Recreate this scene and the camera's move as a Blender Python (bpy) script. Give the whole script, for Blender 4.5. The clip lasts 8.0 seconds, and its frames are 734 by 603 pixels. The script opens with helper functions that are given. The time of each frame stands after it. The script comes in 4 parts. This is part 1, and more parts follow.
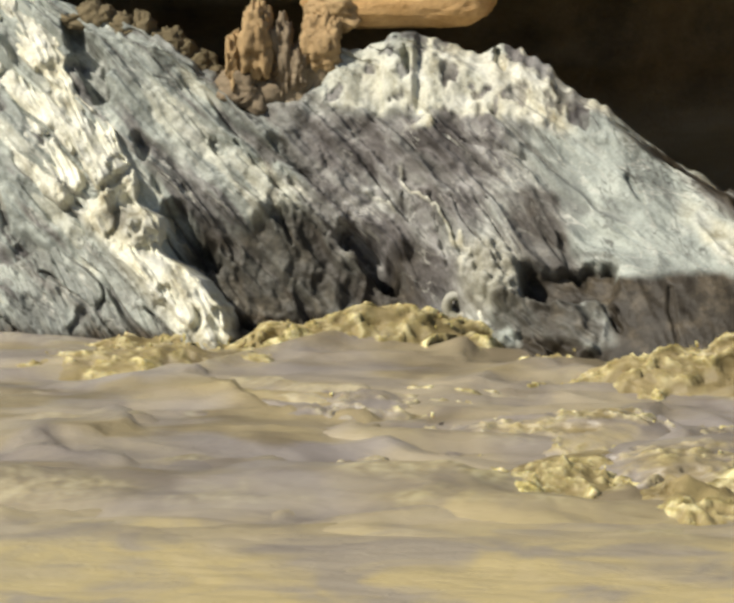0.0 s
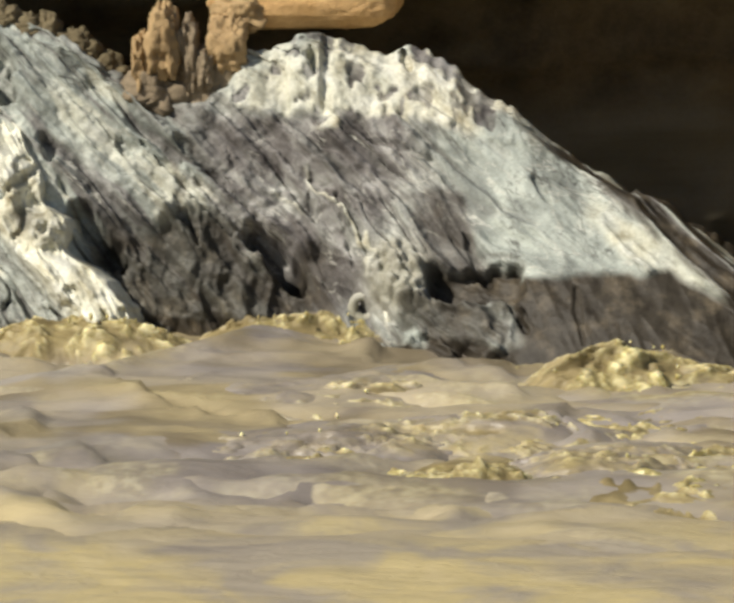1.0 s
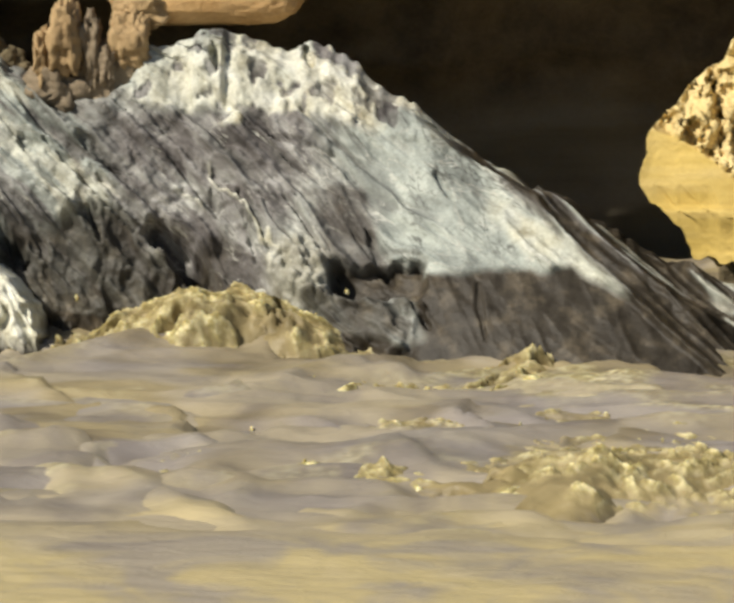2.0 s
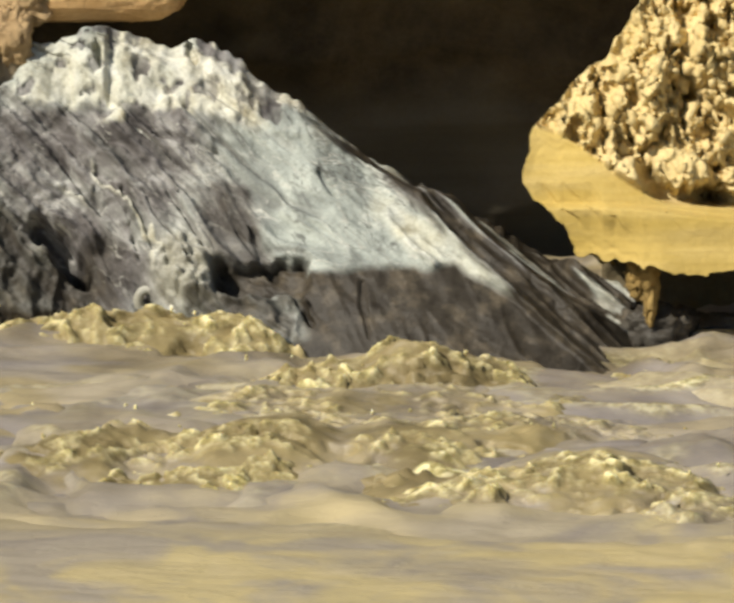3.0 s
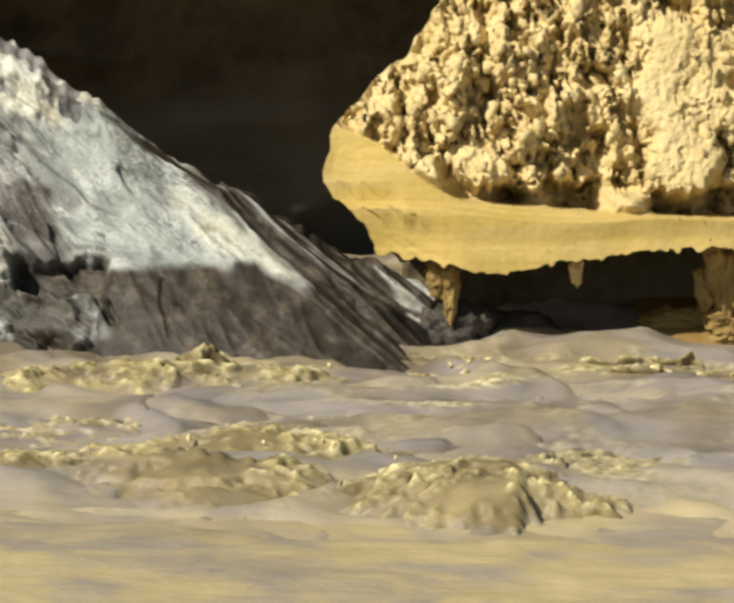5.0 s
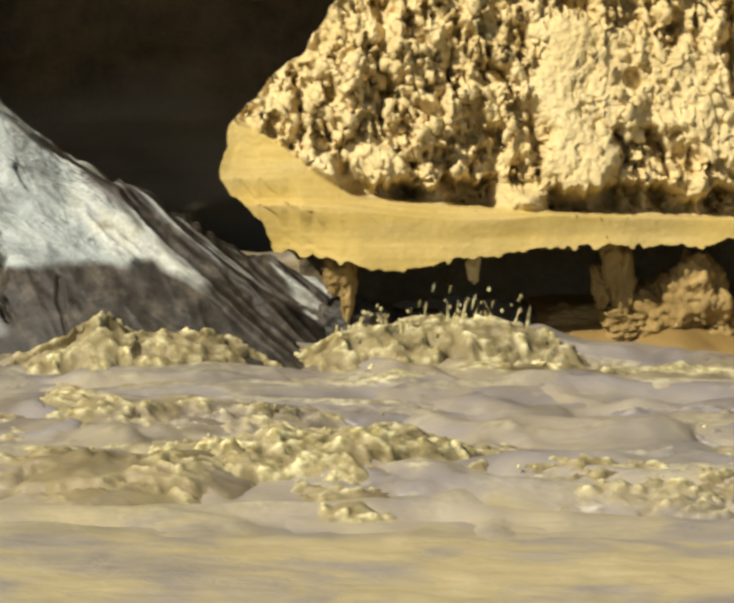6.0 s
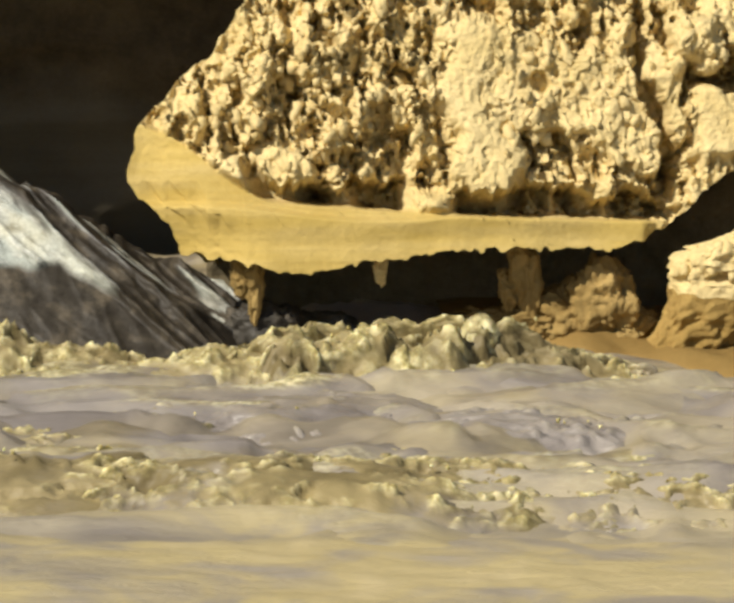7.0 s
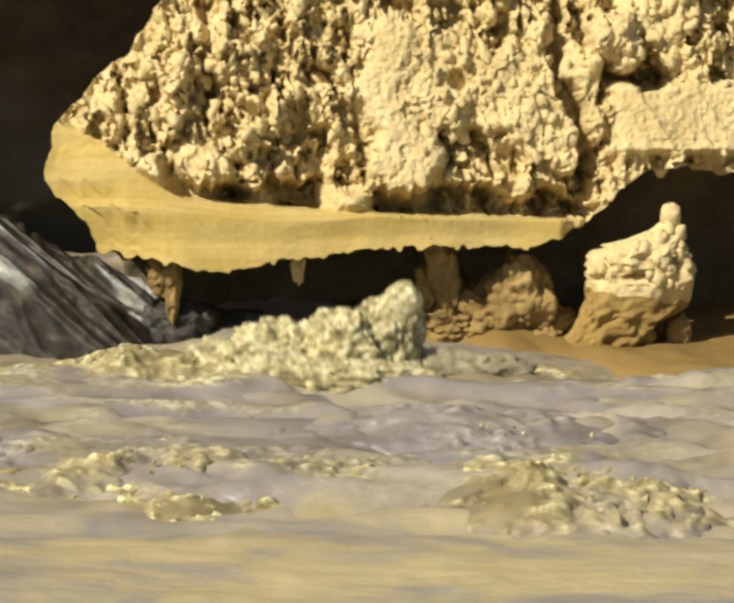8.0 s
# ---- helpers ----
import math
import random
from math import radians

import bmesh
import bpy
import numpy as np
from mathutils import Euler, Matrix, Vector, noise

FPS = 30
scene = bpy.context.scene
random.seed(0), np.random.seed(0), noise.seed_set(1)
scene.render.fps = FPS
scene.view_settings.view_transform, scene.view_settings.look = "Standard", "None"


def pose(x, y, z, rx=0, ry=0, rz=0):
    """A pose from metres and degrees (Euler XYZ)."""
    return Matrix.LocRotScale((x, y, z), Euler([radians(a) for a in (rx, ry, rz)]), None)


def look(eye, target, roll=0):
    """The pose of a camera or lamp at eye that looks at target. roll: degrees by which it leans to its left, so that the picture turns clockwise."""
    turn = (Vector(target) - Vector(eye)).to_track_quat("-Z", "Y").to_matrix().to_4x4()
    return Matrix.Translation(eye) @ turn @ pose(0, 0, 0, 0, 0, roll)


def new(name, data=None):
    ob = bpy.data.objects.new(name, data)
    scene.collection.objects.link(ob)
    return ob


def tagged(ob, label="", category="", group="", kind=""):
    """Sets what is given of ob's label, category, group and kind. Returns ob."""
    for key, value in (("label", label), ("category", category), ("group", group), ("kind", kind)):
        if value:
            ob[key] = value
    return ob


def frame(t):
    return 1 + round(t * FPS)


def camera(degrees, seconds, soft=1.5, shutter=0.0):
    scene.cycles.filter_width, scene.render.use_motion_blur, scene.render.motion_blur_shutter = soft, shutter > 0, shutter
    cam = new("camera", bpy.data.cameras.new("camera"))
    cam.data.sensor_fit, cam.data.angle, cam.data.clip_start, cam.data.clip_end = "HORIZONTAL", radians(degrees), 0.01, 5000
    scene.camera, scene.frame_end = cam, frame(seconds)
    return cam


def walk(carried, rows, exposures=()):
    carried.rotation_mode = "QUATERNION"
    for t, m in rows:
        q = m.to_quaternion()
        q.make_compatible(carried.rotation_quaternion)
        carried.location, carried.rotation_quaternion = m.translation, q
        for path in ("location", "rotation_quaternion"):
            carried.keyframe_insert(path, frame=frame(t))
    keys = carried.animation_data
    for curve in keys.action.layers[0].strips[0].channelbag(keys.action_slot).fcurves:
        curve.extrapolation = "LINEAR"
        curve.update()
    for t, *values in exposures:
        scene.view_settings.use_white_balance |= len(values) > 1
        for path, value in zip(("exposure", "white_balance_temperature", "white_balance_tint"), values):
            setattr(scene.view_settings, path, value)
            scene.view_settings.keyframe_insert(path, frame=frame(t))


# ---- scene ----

# ---------------------------------------------------------------- camera
# A long lens on the far bank, panning slowly to the right.
cam = camera(9.0, 8.0, soft=3.3, shutter=0.5)
EYE = (0.0, -28.0, 5.4)


def aim(pan, drop):
    """Camera pose: pan in degrees to the left, drop in degrees below the middle line."""
    return pose(*EYE, 90 - 10.31, 0, 0) @ pose(0, 0, 0, 0, pan, 0) @ pose(0, 0, 0, -drop, 0, 0)


PATH = [(0.0, 4.826, 0.0), (0.5, 4.360, 0.017), (1.0, 3.675, -0.011), (1.75, 2.78, 0.022), (2.5, 1.824, 0.057),
        (3.0, 1.042, 0.069), (3.5, 0.351, 0.052), (4.0, -0.236, 0.097), (4.5, -0.811, 0.069), (5.25, -1.74, 0.10),
        (6.0, -2.674, 0.121), (6.5, -3.278, 0.126), (7.0, -3.813, 0.086), (7.5, -4.325, 0.109), (8.0, -4.825, 0.109)]
walk(cam, [(t, aim(p, d)) for t, p, d in PATH], [(0.0, 0.10), (8.0, 0.10)])

# ---------------------------------------------------------------- light
SUN_SIDE, SUN_HEIGHT = 52.0, 42.0      # degrees to the left of the view, and above the horizon
world = bpy.data.worlds.new("sky")
scene.world = world
world.use_nodes = True
wn = world.node_tree.nodes
sky = wn.new("ShaderNodeTexSky")
sky.sky_type, sky.sun_disc = "NISHITA", False
sky.sun_elevation, sky.sun_rotation = radians(SUN_HEIGHT), radians(180 + SUN_SIDE)
world.node_tree.links.new(sky.outputs[0], wn["Background"].inputs[0])
wn["Background"].inputs[1].default_value = 0.065
sun = new("sun", bpy.data.lights.new("sun", "SUN"))
sun.data.energy, sun.data.angle, sun.data.color = 5.0, radians(0.6), (1.0, 0.94, 0.82)
sa, sh = radians(SUN_SIDE), radians(SUN_HEIGHT)
sun.matrix_world = look((-math.sin(sa) * math.cos(sh) * 30, -math.cos(sa) * math.cos(sh) * 30, math.sin(sh) * 30), (0, 0, 0))


# ---------------------------------------------------------------- noise on arrays
def cell_hash(i, j, k, seed):
    h = (i.astype(np.int64) * 374761393 + j.astype(np.int64) * 668265263 + k.astype(np.int64) * 2147483647 + seed * 974634541) & 0xFFFFFFFF
    h = ((h ^ (h >> 13)) * 1274126177) & 0xFFFFFFFF
    h = ((h ^ (h >> 16)) * 2246822519) & 0xFFFFFFFF
    return ((h ^ (h >> 15)) & 0xFFFFFF) / float(0xFFFFFF)


def vnoise(x, y, z=0.0, seed=0):
    """Smooth value noise, 0 to 1."""
    x, y, z = np.broadcast_arrays(np.asarray(x, float), np.asarray(y, float), np.asarray(z, float))
    i, j, k = np.floor(x), np.floor(y), np.floor(z)
    u, v, w = x - i, y - j, z - k
    u, v, w = [a * a * a * (a * (a * 6 - 15) + 10) for a in (u, v, w)]
    total = 0
    for di in (0, 1):
        for dj in (0, 1):
            for dk in (0, 1):
                total = total + (u if di else 1 - u) * (v if dj else 1 - v) * (w if dk else 1 - w) * cell_hash(i + di, j + dj, k + dk, seed)
    return total


def fbm(x, y, z=0.0, seed=0, octaves=4, gain=0.5):
    total, amp, norm, f = 0, 1.0, 0.0, 1.0
    for o in range(octaves):
        total = total + amp * vnoise(np.asarray(x) * f, np.asarray(y) * f, np.asarray(z) * f, seed + o * 17)
        norm, amp, f = norm + amp, amp * gain, f * 2.03
    return total / norm


def ridged(x, y, z=0.0, seed=0, octaves=3):
    total, amp, norm, f = 0, 1.0, 0.0, 1.0
    for o in range(octaves):
        n = 1 - np.abs(2 * vnoise(np.asarray(x) * f, np.asarray(y) * f, np.asarray(z) * f, seed + o * 31) - 1)
        total = total + amp * n * n
        norm, amp, f = norm + amp, amp * 0.5, f * 2.1
    return total / norm


def lumps(x, y, seed=0):
    """Round lumps side by side, as balls half sunk in a plane: their height (0 to 1) and each one's own random number."""
    i, j = np.floor(x), np.floor(y)
    best, tag = np.zeros(np.shape(x)), np.zeros(np.shape(x))
    for di in (-1, 0, 1):
        for dj in (-1, 0, 1):
            a, b = i + di, j + dj
            px = a + 0.1 + 0.8 * cell_hash(a, b, a * 0, seed)
            py = b + 0.1 + 0.8 * cell_hash(a, b, a * 0 + 1, seed)
            r = 0.34 + 0.50 * cell_hash(a, b, a * 0 + 2, seed)
            h = np.sqrt(np.clip(r * r - (x - px) ** 2 - (y - py) ** 2, 0, 1))
            nearer = h > best
            best, tag = np.where(nearer, h, best), np.where(nearer, cell_hash(a, b, a * 0 + 3, seed), tag)
    return best / 0.84, tag


def step(e0, e1, x):
    t = np.clip((x - e0) / (e1 - e0), 0, 1)
    return t * t * (3 - 2 * t)


def line(x, points):
    """The broken line through the points (a, b), rounded a little."""
    a, b = [p[0] for p in points], [p[1] for p in points]
    if a[0] > a[-1]:
        a, b = a[::-1], b[::-1]
    return sum(np.interp(np.asarray(x) + d, a, b) for d in (-0.03, 0.0, 0.03)) / 3


# ---------------------------------------------------------------- meshes
def mesh_from(name, verts, faces, material, masks=None, smooth=True):
    """A mesh from arrays of corners and quads or triangles, with named masks (one number a corner)."""
    me = bpy.data.meshes.new(name)
    faces = np.asarray(faces, np.int32)
    n, k = faces.shape
    me.vertices.add(len(verts))
    me.vertices.foreach_set("co", np.asarray(verts, np.float32).ravel())
    me.loops.add(n * k)
    me.loops.foreach_set("vertex_index", faces.ravel())
    me.polygons.add(n)
    me.polygons.foreach_set("loop_start", np.arange(0, n * k, k, dtype=np.int32))
    me.polygons.foreach_set("use_smooth", np.full(n, smooth))
    for key, values in (masks or {}).items():
        me.attributes.new(key, "FLOAT", "POINT").data.foreach_set("value", np.asarray(values, np.float32).ravel())
    me.update(calc_edges=True)
    me.materials.append(material)
    return me


def grid_faces(n, m, wrap=False):
    i, j = np.meshgrid(np.arange(n - 1), np.arange(m if wrap else m - 1), indexing="ij")
    a, b = i * m + j, i * m + (j + 1) % m
    return np.stack([a, b, b + m, a + m], -1).reshape(-1, 4)


def grid_mesh(name, P, material, masks=None, flip=False):
    n, m = P.shape[:2]
    faces = grid_faces(n, m)
    return mesh_from(name, P.reshape(-1, 3), faces[:, ::-1] if flip else faces, material, masks)


def part(name, data, parent, label=""):
    ob = new(name, data)
    ob.parent = parent
    return tagged(ob, label) if label else ob


def blob(centre, radii, seed, rough=0.25, grain=2.2, turn=0.0, rings=14, cols=20):
    """Corners and quads of one uneven lump."""
    a, b = np.linspace(0.02, math.pi - 0.02, rings), np.linspace(0, 2 * math.pi, cols, endpoint=False)
    A, B = np.meshgrid(a, b, indexing="ij")
    d = np.stack([np.sin(A) * np.cos(B), np.sin(A) * np.sin(B), np.cos(A)], -1)
    n = fbm(d[..., 0] * grain + seed * 3.7, d[..., 1] * grain + 5, d[..., 2] * grain + 9, seed, 3)
    p = d * (1 + rough * (2 * n - 1))[..., None] * np.asarray(radii)
    c, s = math.cos(turn), math.sin(turn)
    p = np.stack([p[..., 0] * c - p[..., 1] * s, p[..., 0] * s + p[..., 1] * c, p[..., 2]], -1) + np.asarray(centre)
    return p.reshape(-1, 3), grid_faces(rings, cols, wrap=True)[:, ::-1]


def joined(pieces):
    verts, faces, base = [], [], 0
    for v, f in pieces:
        verts.append(v)
        faces.append(f + base)
        base += len(v)
    return np.concatenate(verts), np.concatenate(faces)


# ---------------------------------------------------------------- materials
class Nodes:
    """Short hand for building a node material."""

    def __init__(self, name):
        self.mat = bpy.data.materials.new(name)
        self.mat.use_nodes = True
        self.tree = self.mat.node_tree
        self.bsdf = self.tree.nodes["Principled BSDF"]
        self.where = self.tree.nodes.new("ShaderNodeTexCoord").outputs["Object"]

    def put(self, socket, value):
        if isinstance(value, bpy.types.NodeSocket):
            self.tree.links.new(value, socket)
        else:
            socket.default_value = value

    def mapped(self, scale, turn=(0, 0, 0)):
        n = self.tree.nodes.new("ShaderNodeMapping")
        n.vector_type = "TEXTURE"
        n.inputs["Scale"].default_value, n.inputs["Rotation"].default_value = scale, turn
        self.put(n.inputs["Vector"], self.where)
        return n.outputs[0]

    def noise(self, scale, detail=4, rough=0.55, vector=None, warp=0.0):
        n = self.tree.nodes.new("ShaderNodeTexNoise")
        n.inputs["Scale"].default_value, n.inputs["Detail"].default_value = scale, detail
        n.inputs["Roughness"].default_value, n.inputs["Distortion"].default_value = rough, warp
        self.put(n.inputs["Vector"], vector or self.where)
        return n.outputs["Fac"]

    def cells(self, scale, vector=None):
        n = self.tree.nodes.new("ShaderNodeTexVoronoi")
        n.inputs["Scale"].default_value = scale
        self.put(n.inputs["Vector"], vector or self.where)
        return n.outputs["Distance"]

    def ramp(self, value, stops):
        n = self.tree.nodes.new("ShaderNodeValToRGB")
        for _ in stops[2:]:
            n.color_ramp.elements.new(0.5)
        for e, (at, c) in zip(n.color_ramp.elements, stops):
            e.position, e.color = at, (*c, 1) if len(c) == 3 else c
        self.put(n.inputs[0], value)
        return n.outputs[0]

    def mask(self, name):
        n = self.tree.nodes.new("ShaderNodeAttribute")
        n.attribute_name = name
        return n.outputs["Fac"]

    def mix(self, fac, a, b, how="MIX"):
        n = self.tree.nodes.new("ShaderNodeMix")
        n.data_type, n.blend_type = "RGBA", how
        for socket, value in ((n.inputs[0], fac), (n.inputs[6], a), (n.inputs[7], b)):
            self.put(socket, (*value, 1) if isinstance(value, tuple) and len(value) == 3 else value)
        return n.outputs[2]

    def sums(self, how, a, b):
        n = self.tree.nodes.new("ShaderNodeMath")
        n.operation = how
        self.put(n.inputs[0], a)
        self.put(n.inputs[1], b)
        return n.outputs[0]

    def bump(self, height, strength, distance):
        n = self.tree.nodes.new("ShaderNodeBump")
        n.inputs["Strength"].default_value, n.inputs["Distance"].default_value = strength, distance
        self.put(n.inputs["Height"], height)
        self.put(self.bsdf.inputs["Normal"], n.outputs[0])

    def done(self, colour, rough, specular=0.4):
        self.put(self.bsdf.inputs["Base Color"], colour)
        self.put(self.bsdf.inputs["Roughness"], rough)
        self.put(self.bsdf.inputs["Specular IOR Level"], specular)
        return self.mat


def rock_material():
    m = Nodes("streaked_rock")
    streak = m.noise(1.0, 5, 0.58, m.mapped((0.46, 0.3, 0.15), (0, radians(43), 0)), 0.45)
    blotch, grain = m.noise(6, 5, 0.6), m.noise(45, 4, 0.65)
    grey = m.ramp(streak, [(0.30, (0.135, 0.125, 0.108)), (0.44, (0.235, 0.226, 0.20)), (0.57, (0.36, 0.365, 0.33)), (0.70, (0.58, 0.59, 0.53))])
    pale = m.ramp(streak, [(0.30, (0.20, 0.211, 0.19)), (0.46, (0.305, 0.328, 0.295)), (0.7, (0.50, 0.53, 0.47))])
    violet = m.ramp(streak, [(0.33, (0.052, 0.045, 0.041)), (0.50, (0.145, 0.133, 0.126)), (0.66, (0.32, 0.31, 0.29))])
    cream = m.ramp(blotch, [(0.28, (0.36, 0.315, 0.20)), (0.46, (0.70, 0.675, 0.53)), (0.66, (0.86, 0.85, 0.74))])
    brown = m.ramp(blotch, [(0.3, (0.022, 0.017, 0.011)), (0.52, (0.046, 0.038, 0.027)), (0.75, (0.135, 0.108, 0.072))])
    c = m.mix(m.mask("pale"), grey, pale)
    c = m.mix(m.mask("violet"), c, violet)
    # thin pale veins and dark hair cracks that wander down the slope, in patches
    for size, seed_turn, tone, far in (((0.75, 0.5, 0.20), 36, (0.56, 0.55, 0.48), 0.020), ((0.60, 0.4, 0.15), 47, (0.035, 0.030, 0.026), 0.026)):
        wander = m.noise(1.0, 3, 0.6, m.mapped(size, (0, radians(seed_turn), 0)), 1.4)
        thin = m.ramp(m.sums("ABSOLUTE", m.sums("SUBTRACT", wander, 0.5), 0.0), [(0.004, (1, 1, 1)), (far, (0, 0, 0))])
        patchy = m.ramp(m.noise(2.6, 3, 0.5, m.mapped((1, 1, 0.7), (0, radians(seed_turn), 0))), [(0.46, (0, 0, 0)), (0.60, (0.65, 0.65, 0.65))])
        c = m.mix(m.sums("MULTIPLY", thin, patchy), c, tone)
    c = m.mix(m.mask("cream"), c, cream)
    # Brown and damp stone, with the painted shade of flank and undercut.
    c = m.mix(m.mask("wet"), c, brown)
    c = m.mix(0.38, c, m.ramp(grain, [(0.32, (0.35, 0.34, 0.32)), (0.62, (1, 1, 1))]), "MULTIPLY")
    m.bump(m.sums("ADD", m.sums("MULTIPLY", streak, m.sums("SUBTRACT", 1.0, m.sums("MULTIPLY", m.mask("wet"), 0.8))), m.sums("ADD", m.sums("MULTIPLY", grain, 0.25), m.sums("MULTIPLY", blotch, 0.4))), 0.8, 0.022)
    return m.done(c, m.sums("SUBTRACT", 0.8, m.sums("MULTIPLY", m.mask("wet"), 0.25)), 0.25)


def sand_material(name, low, high, tint=(0.62, 0.40, 0.15), rough=0.9):
    m = Nodes(name)
    big, small = m.noise(2.4, 5, 0.6), m.noise(30, 5, 0.65)
    c = m.ramp(big, [(0.3, low), (0.7, high)])
    c = m.mix(m.mask("band"), c, m.mix(m.noise(1.0, 4, 0.6, m.mapped((0.9, 0.9, 0.06))), tint, tuple(v * 1.25 for v in tint)))
    grit = m.ramp(small, [(0.3, (0.5, 0.46, 0.4)), (0.65, (1, 1, 1))])
    c = m.mix(m.sums("SUBTRACT", 0.38, m.sums("MULTIPLY", m.mask("band"), 0.25)), c, grit, "MULTIPLY")
    relief = m.sums("ADD", small, m.sums("MULTIPLY", m.noise(90, 3), 0.4))
    m.bump(m.sums("MULTIPLY", relief, m.sums("SUBTRACT", 1.0, m.sums("MULTIPLY", m.mask("band"), 0.8))), 0.6, 0.02)
    return m.done(c, rough, 0.2)


def water_material():
    """Silty water, glossy where it runs smooth; the masks give ochre tint, froth, and brown with some painted shade."""
    m = Nodes("muddy_water")
    flow = m.noise(1.0, 4, 0.5, m.mapped((0.8, 0.7, 1.0)), 1.0)
    fine = m.noise(1.0, 4, 0.6, m.mapped((0.16, 0.08, 0.1)), 0.8)
    knob = m.noise(15, 4, 0.6)
    c = m.ramp(flow, [(0.36, (0.180, 0.156, 0.139)), (0.5, (0.246, 0.217, 0.195)), (0.64, (0.30, 0.265, 0.23))])
    c = m.mix(m.mask("ochre_tint"), c, m.ramp(flow, [(0.38, (0.32, 0.275, 0.21)), (0.54, (0.455, 0.37, 0.185)), (0.68, (0.49, 0.40, 0.215))]))
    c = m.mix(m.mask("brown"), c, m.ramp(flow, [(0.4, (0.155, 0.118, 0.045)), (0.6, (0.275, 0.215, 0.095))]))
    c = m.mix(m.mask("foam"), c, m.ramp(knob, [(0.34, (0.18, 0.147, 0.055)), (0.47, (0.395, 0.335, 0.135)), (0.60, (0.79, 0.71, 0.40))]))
    chop = m.noise(1.0, 3, 0.5, m.mapped((0.55, 0.25, 0.3)), 0.3)
    h = m.sums("ADD", m.sums("MULTIPLY", chop, 0.8), m.sums("MULTIPLY", fine, 0.4))
    m.bump(m.sums("ADD", h, m.sums("MULTIPLY", m.sums("MULTIPLY", knob, m.mask("foam")), 0.5)), 0.5, 0.05)
    m.bsdf.inputs["Subsurface Radius"].default_value = (0.06, 0.04, 0.012)
    m.bsdf.inputs["Subsurface Scale"].default_value = 0.6
    m.bsdf.inputs["IOR"].default_value = 1.33
    m.put(m.bsdf.inputs["Subsurface Weight"], m.sums("MULTIPLY", m.mask("foam"), 0.2))
    return m.done(c, m.sums("ADD", m.sums("ADD", 0.38, m.sums("MULTIPLY", m.mask("brown"), 0.14)), m.sums("MULTIPLY", m.mask("foam"), 0.40)), 0.5)


ROCK = rock_material()
SAND = sand_material("crumbling_sand", (0.635, 0.49, 0.212), (0.79, 0.633, 0.32), (0.42, 0.300, 0.080))
ORANGE = sand_material("orange_sandstone", (0.50, 0.30, 0.12), (0.70, 0.46, 0.22))
BROWN = sand_material("brown_earth", (0.15, 0.118, 0.080), (0.36, 0.285, 0.19))
TAN = sand_material("tan_earth", (0.30, 0.205, 0.105), (0.56, 0.40, 0.21))
EARTH = sand_material("damp_earth", (0.25, 0.165, 0.052), (0.46, 0.32, 0.12), (0.24, 0.16, 0.06))
MUD = sand_material("wet_mud", (0.20, 0.12, 0.036), (0.29, 0.18, 0.06), (0.22, 0.142, 0.045), 0.6)
FOOT_EARTH = sand_material("foot_earth", (0.26, 0.165, 0.045), (0.44, 0.295, 0.095))
# Dark earth; under the ledge the hollow's shade is put into this colour.
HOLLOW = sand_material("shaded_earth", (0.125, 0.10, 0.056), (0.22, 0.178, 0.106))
# Back cliff, with its deep shade put into the dark colour.
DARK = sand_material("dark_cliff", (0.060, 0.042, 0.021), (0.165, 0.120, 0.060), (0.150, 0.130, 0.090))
# Ochre of the unseen overhang, which the water also reflects.
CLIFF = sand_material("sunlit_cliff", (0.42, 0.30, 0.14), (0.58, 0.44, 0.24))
WATER = water_material()


# ---------------------------------------------------------------- the grey rock outcrop
RIDGE = [(-7.14, 2.2, 3.51), (-4.91, 1.8, 2.34), (-4.475, 1.5, 2.0), (-3.8, 1.4, 1.8), (-3.43, 1.3, 1.52), (-2.98, 1.3, 1.43),
         (-2.80, 1.3, 1.50), (-2.70, 1.3, 1.70), (-2.40, 1.3, 1.73), (-2.34, 1.3, 1.82), (-2.17, 1.3, 1.81), (-1.93, 1.3, 1.75), (-1.76, 1.3, 1.71), (-1.58, 1.28, 1.73), (-1.33, 1.2, 1.60), (-1.22, 1.17, 1.50), (-1.01, 1.1, 1.42), (-0.86, 1.0, 1.30),
         (-0.51, 0.9, 1.03), (-0.125, 0.7, 0.89), (0.456, 0.5, 0.59), (0.915, 0.3, 0.41), (1.14, 0.1, 0.28), (1.27, -0.2, 0.03), (1.5, -0.3, -0.2)]
FOOT = [(-7.14, 0.9), (-4.7, 0.75), (-3.3, 0.75), (-2.4, 0.7), (-1.8, 0.25), (-1.2, -0.25), (-0.5, -0.75), (0.3, -0.95), (0.7, -0.95), (1.0, -0.75), (1.3, -0.4), (1.5, -0.35)]
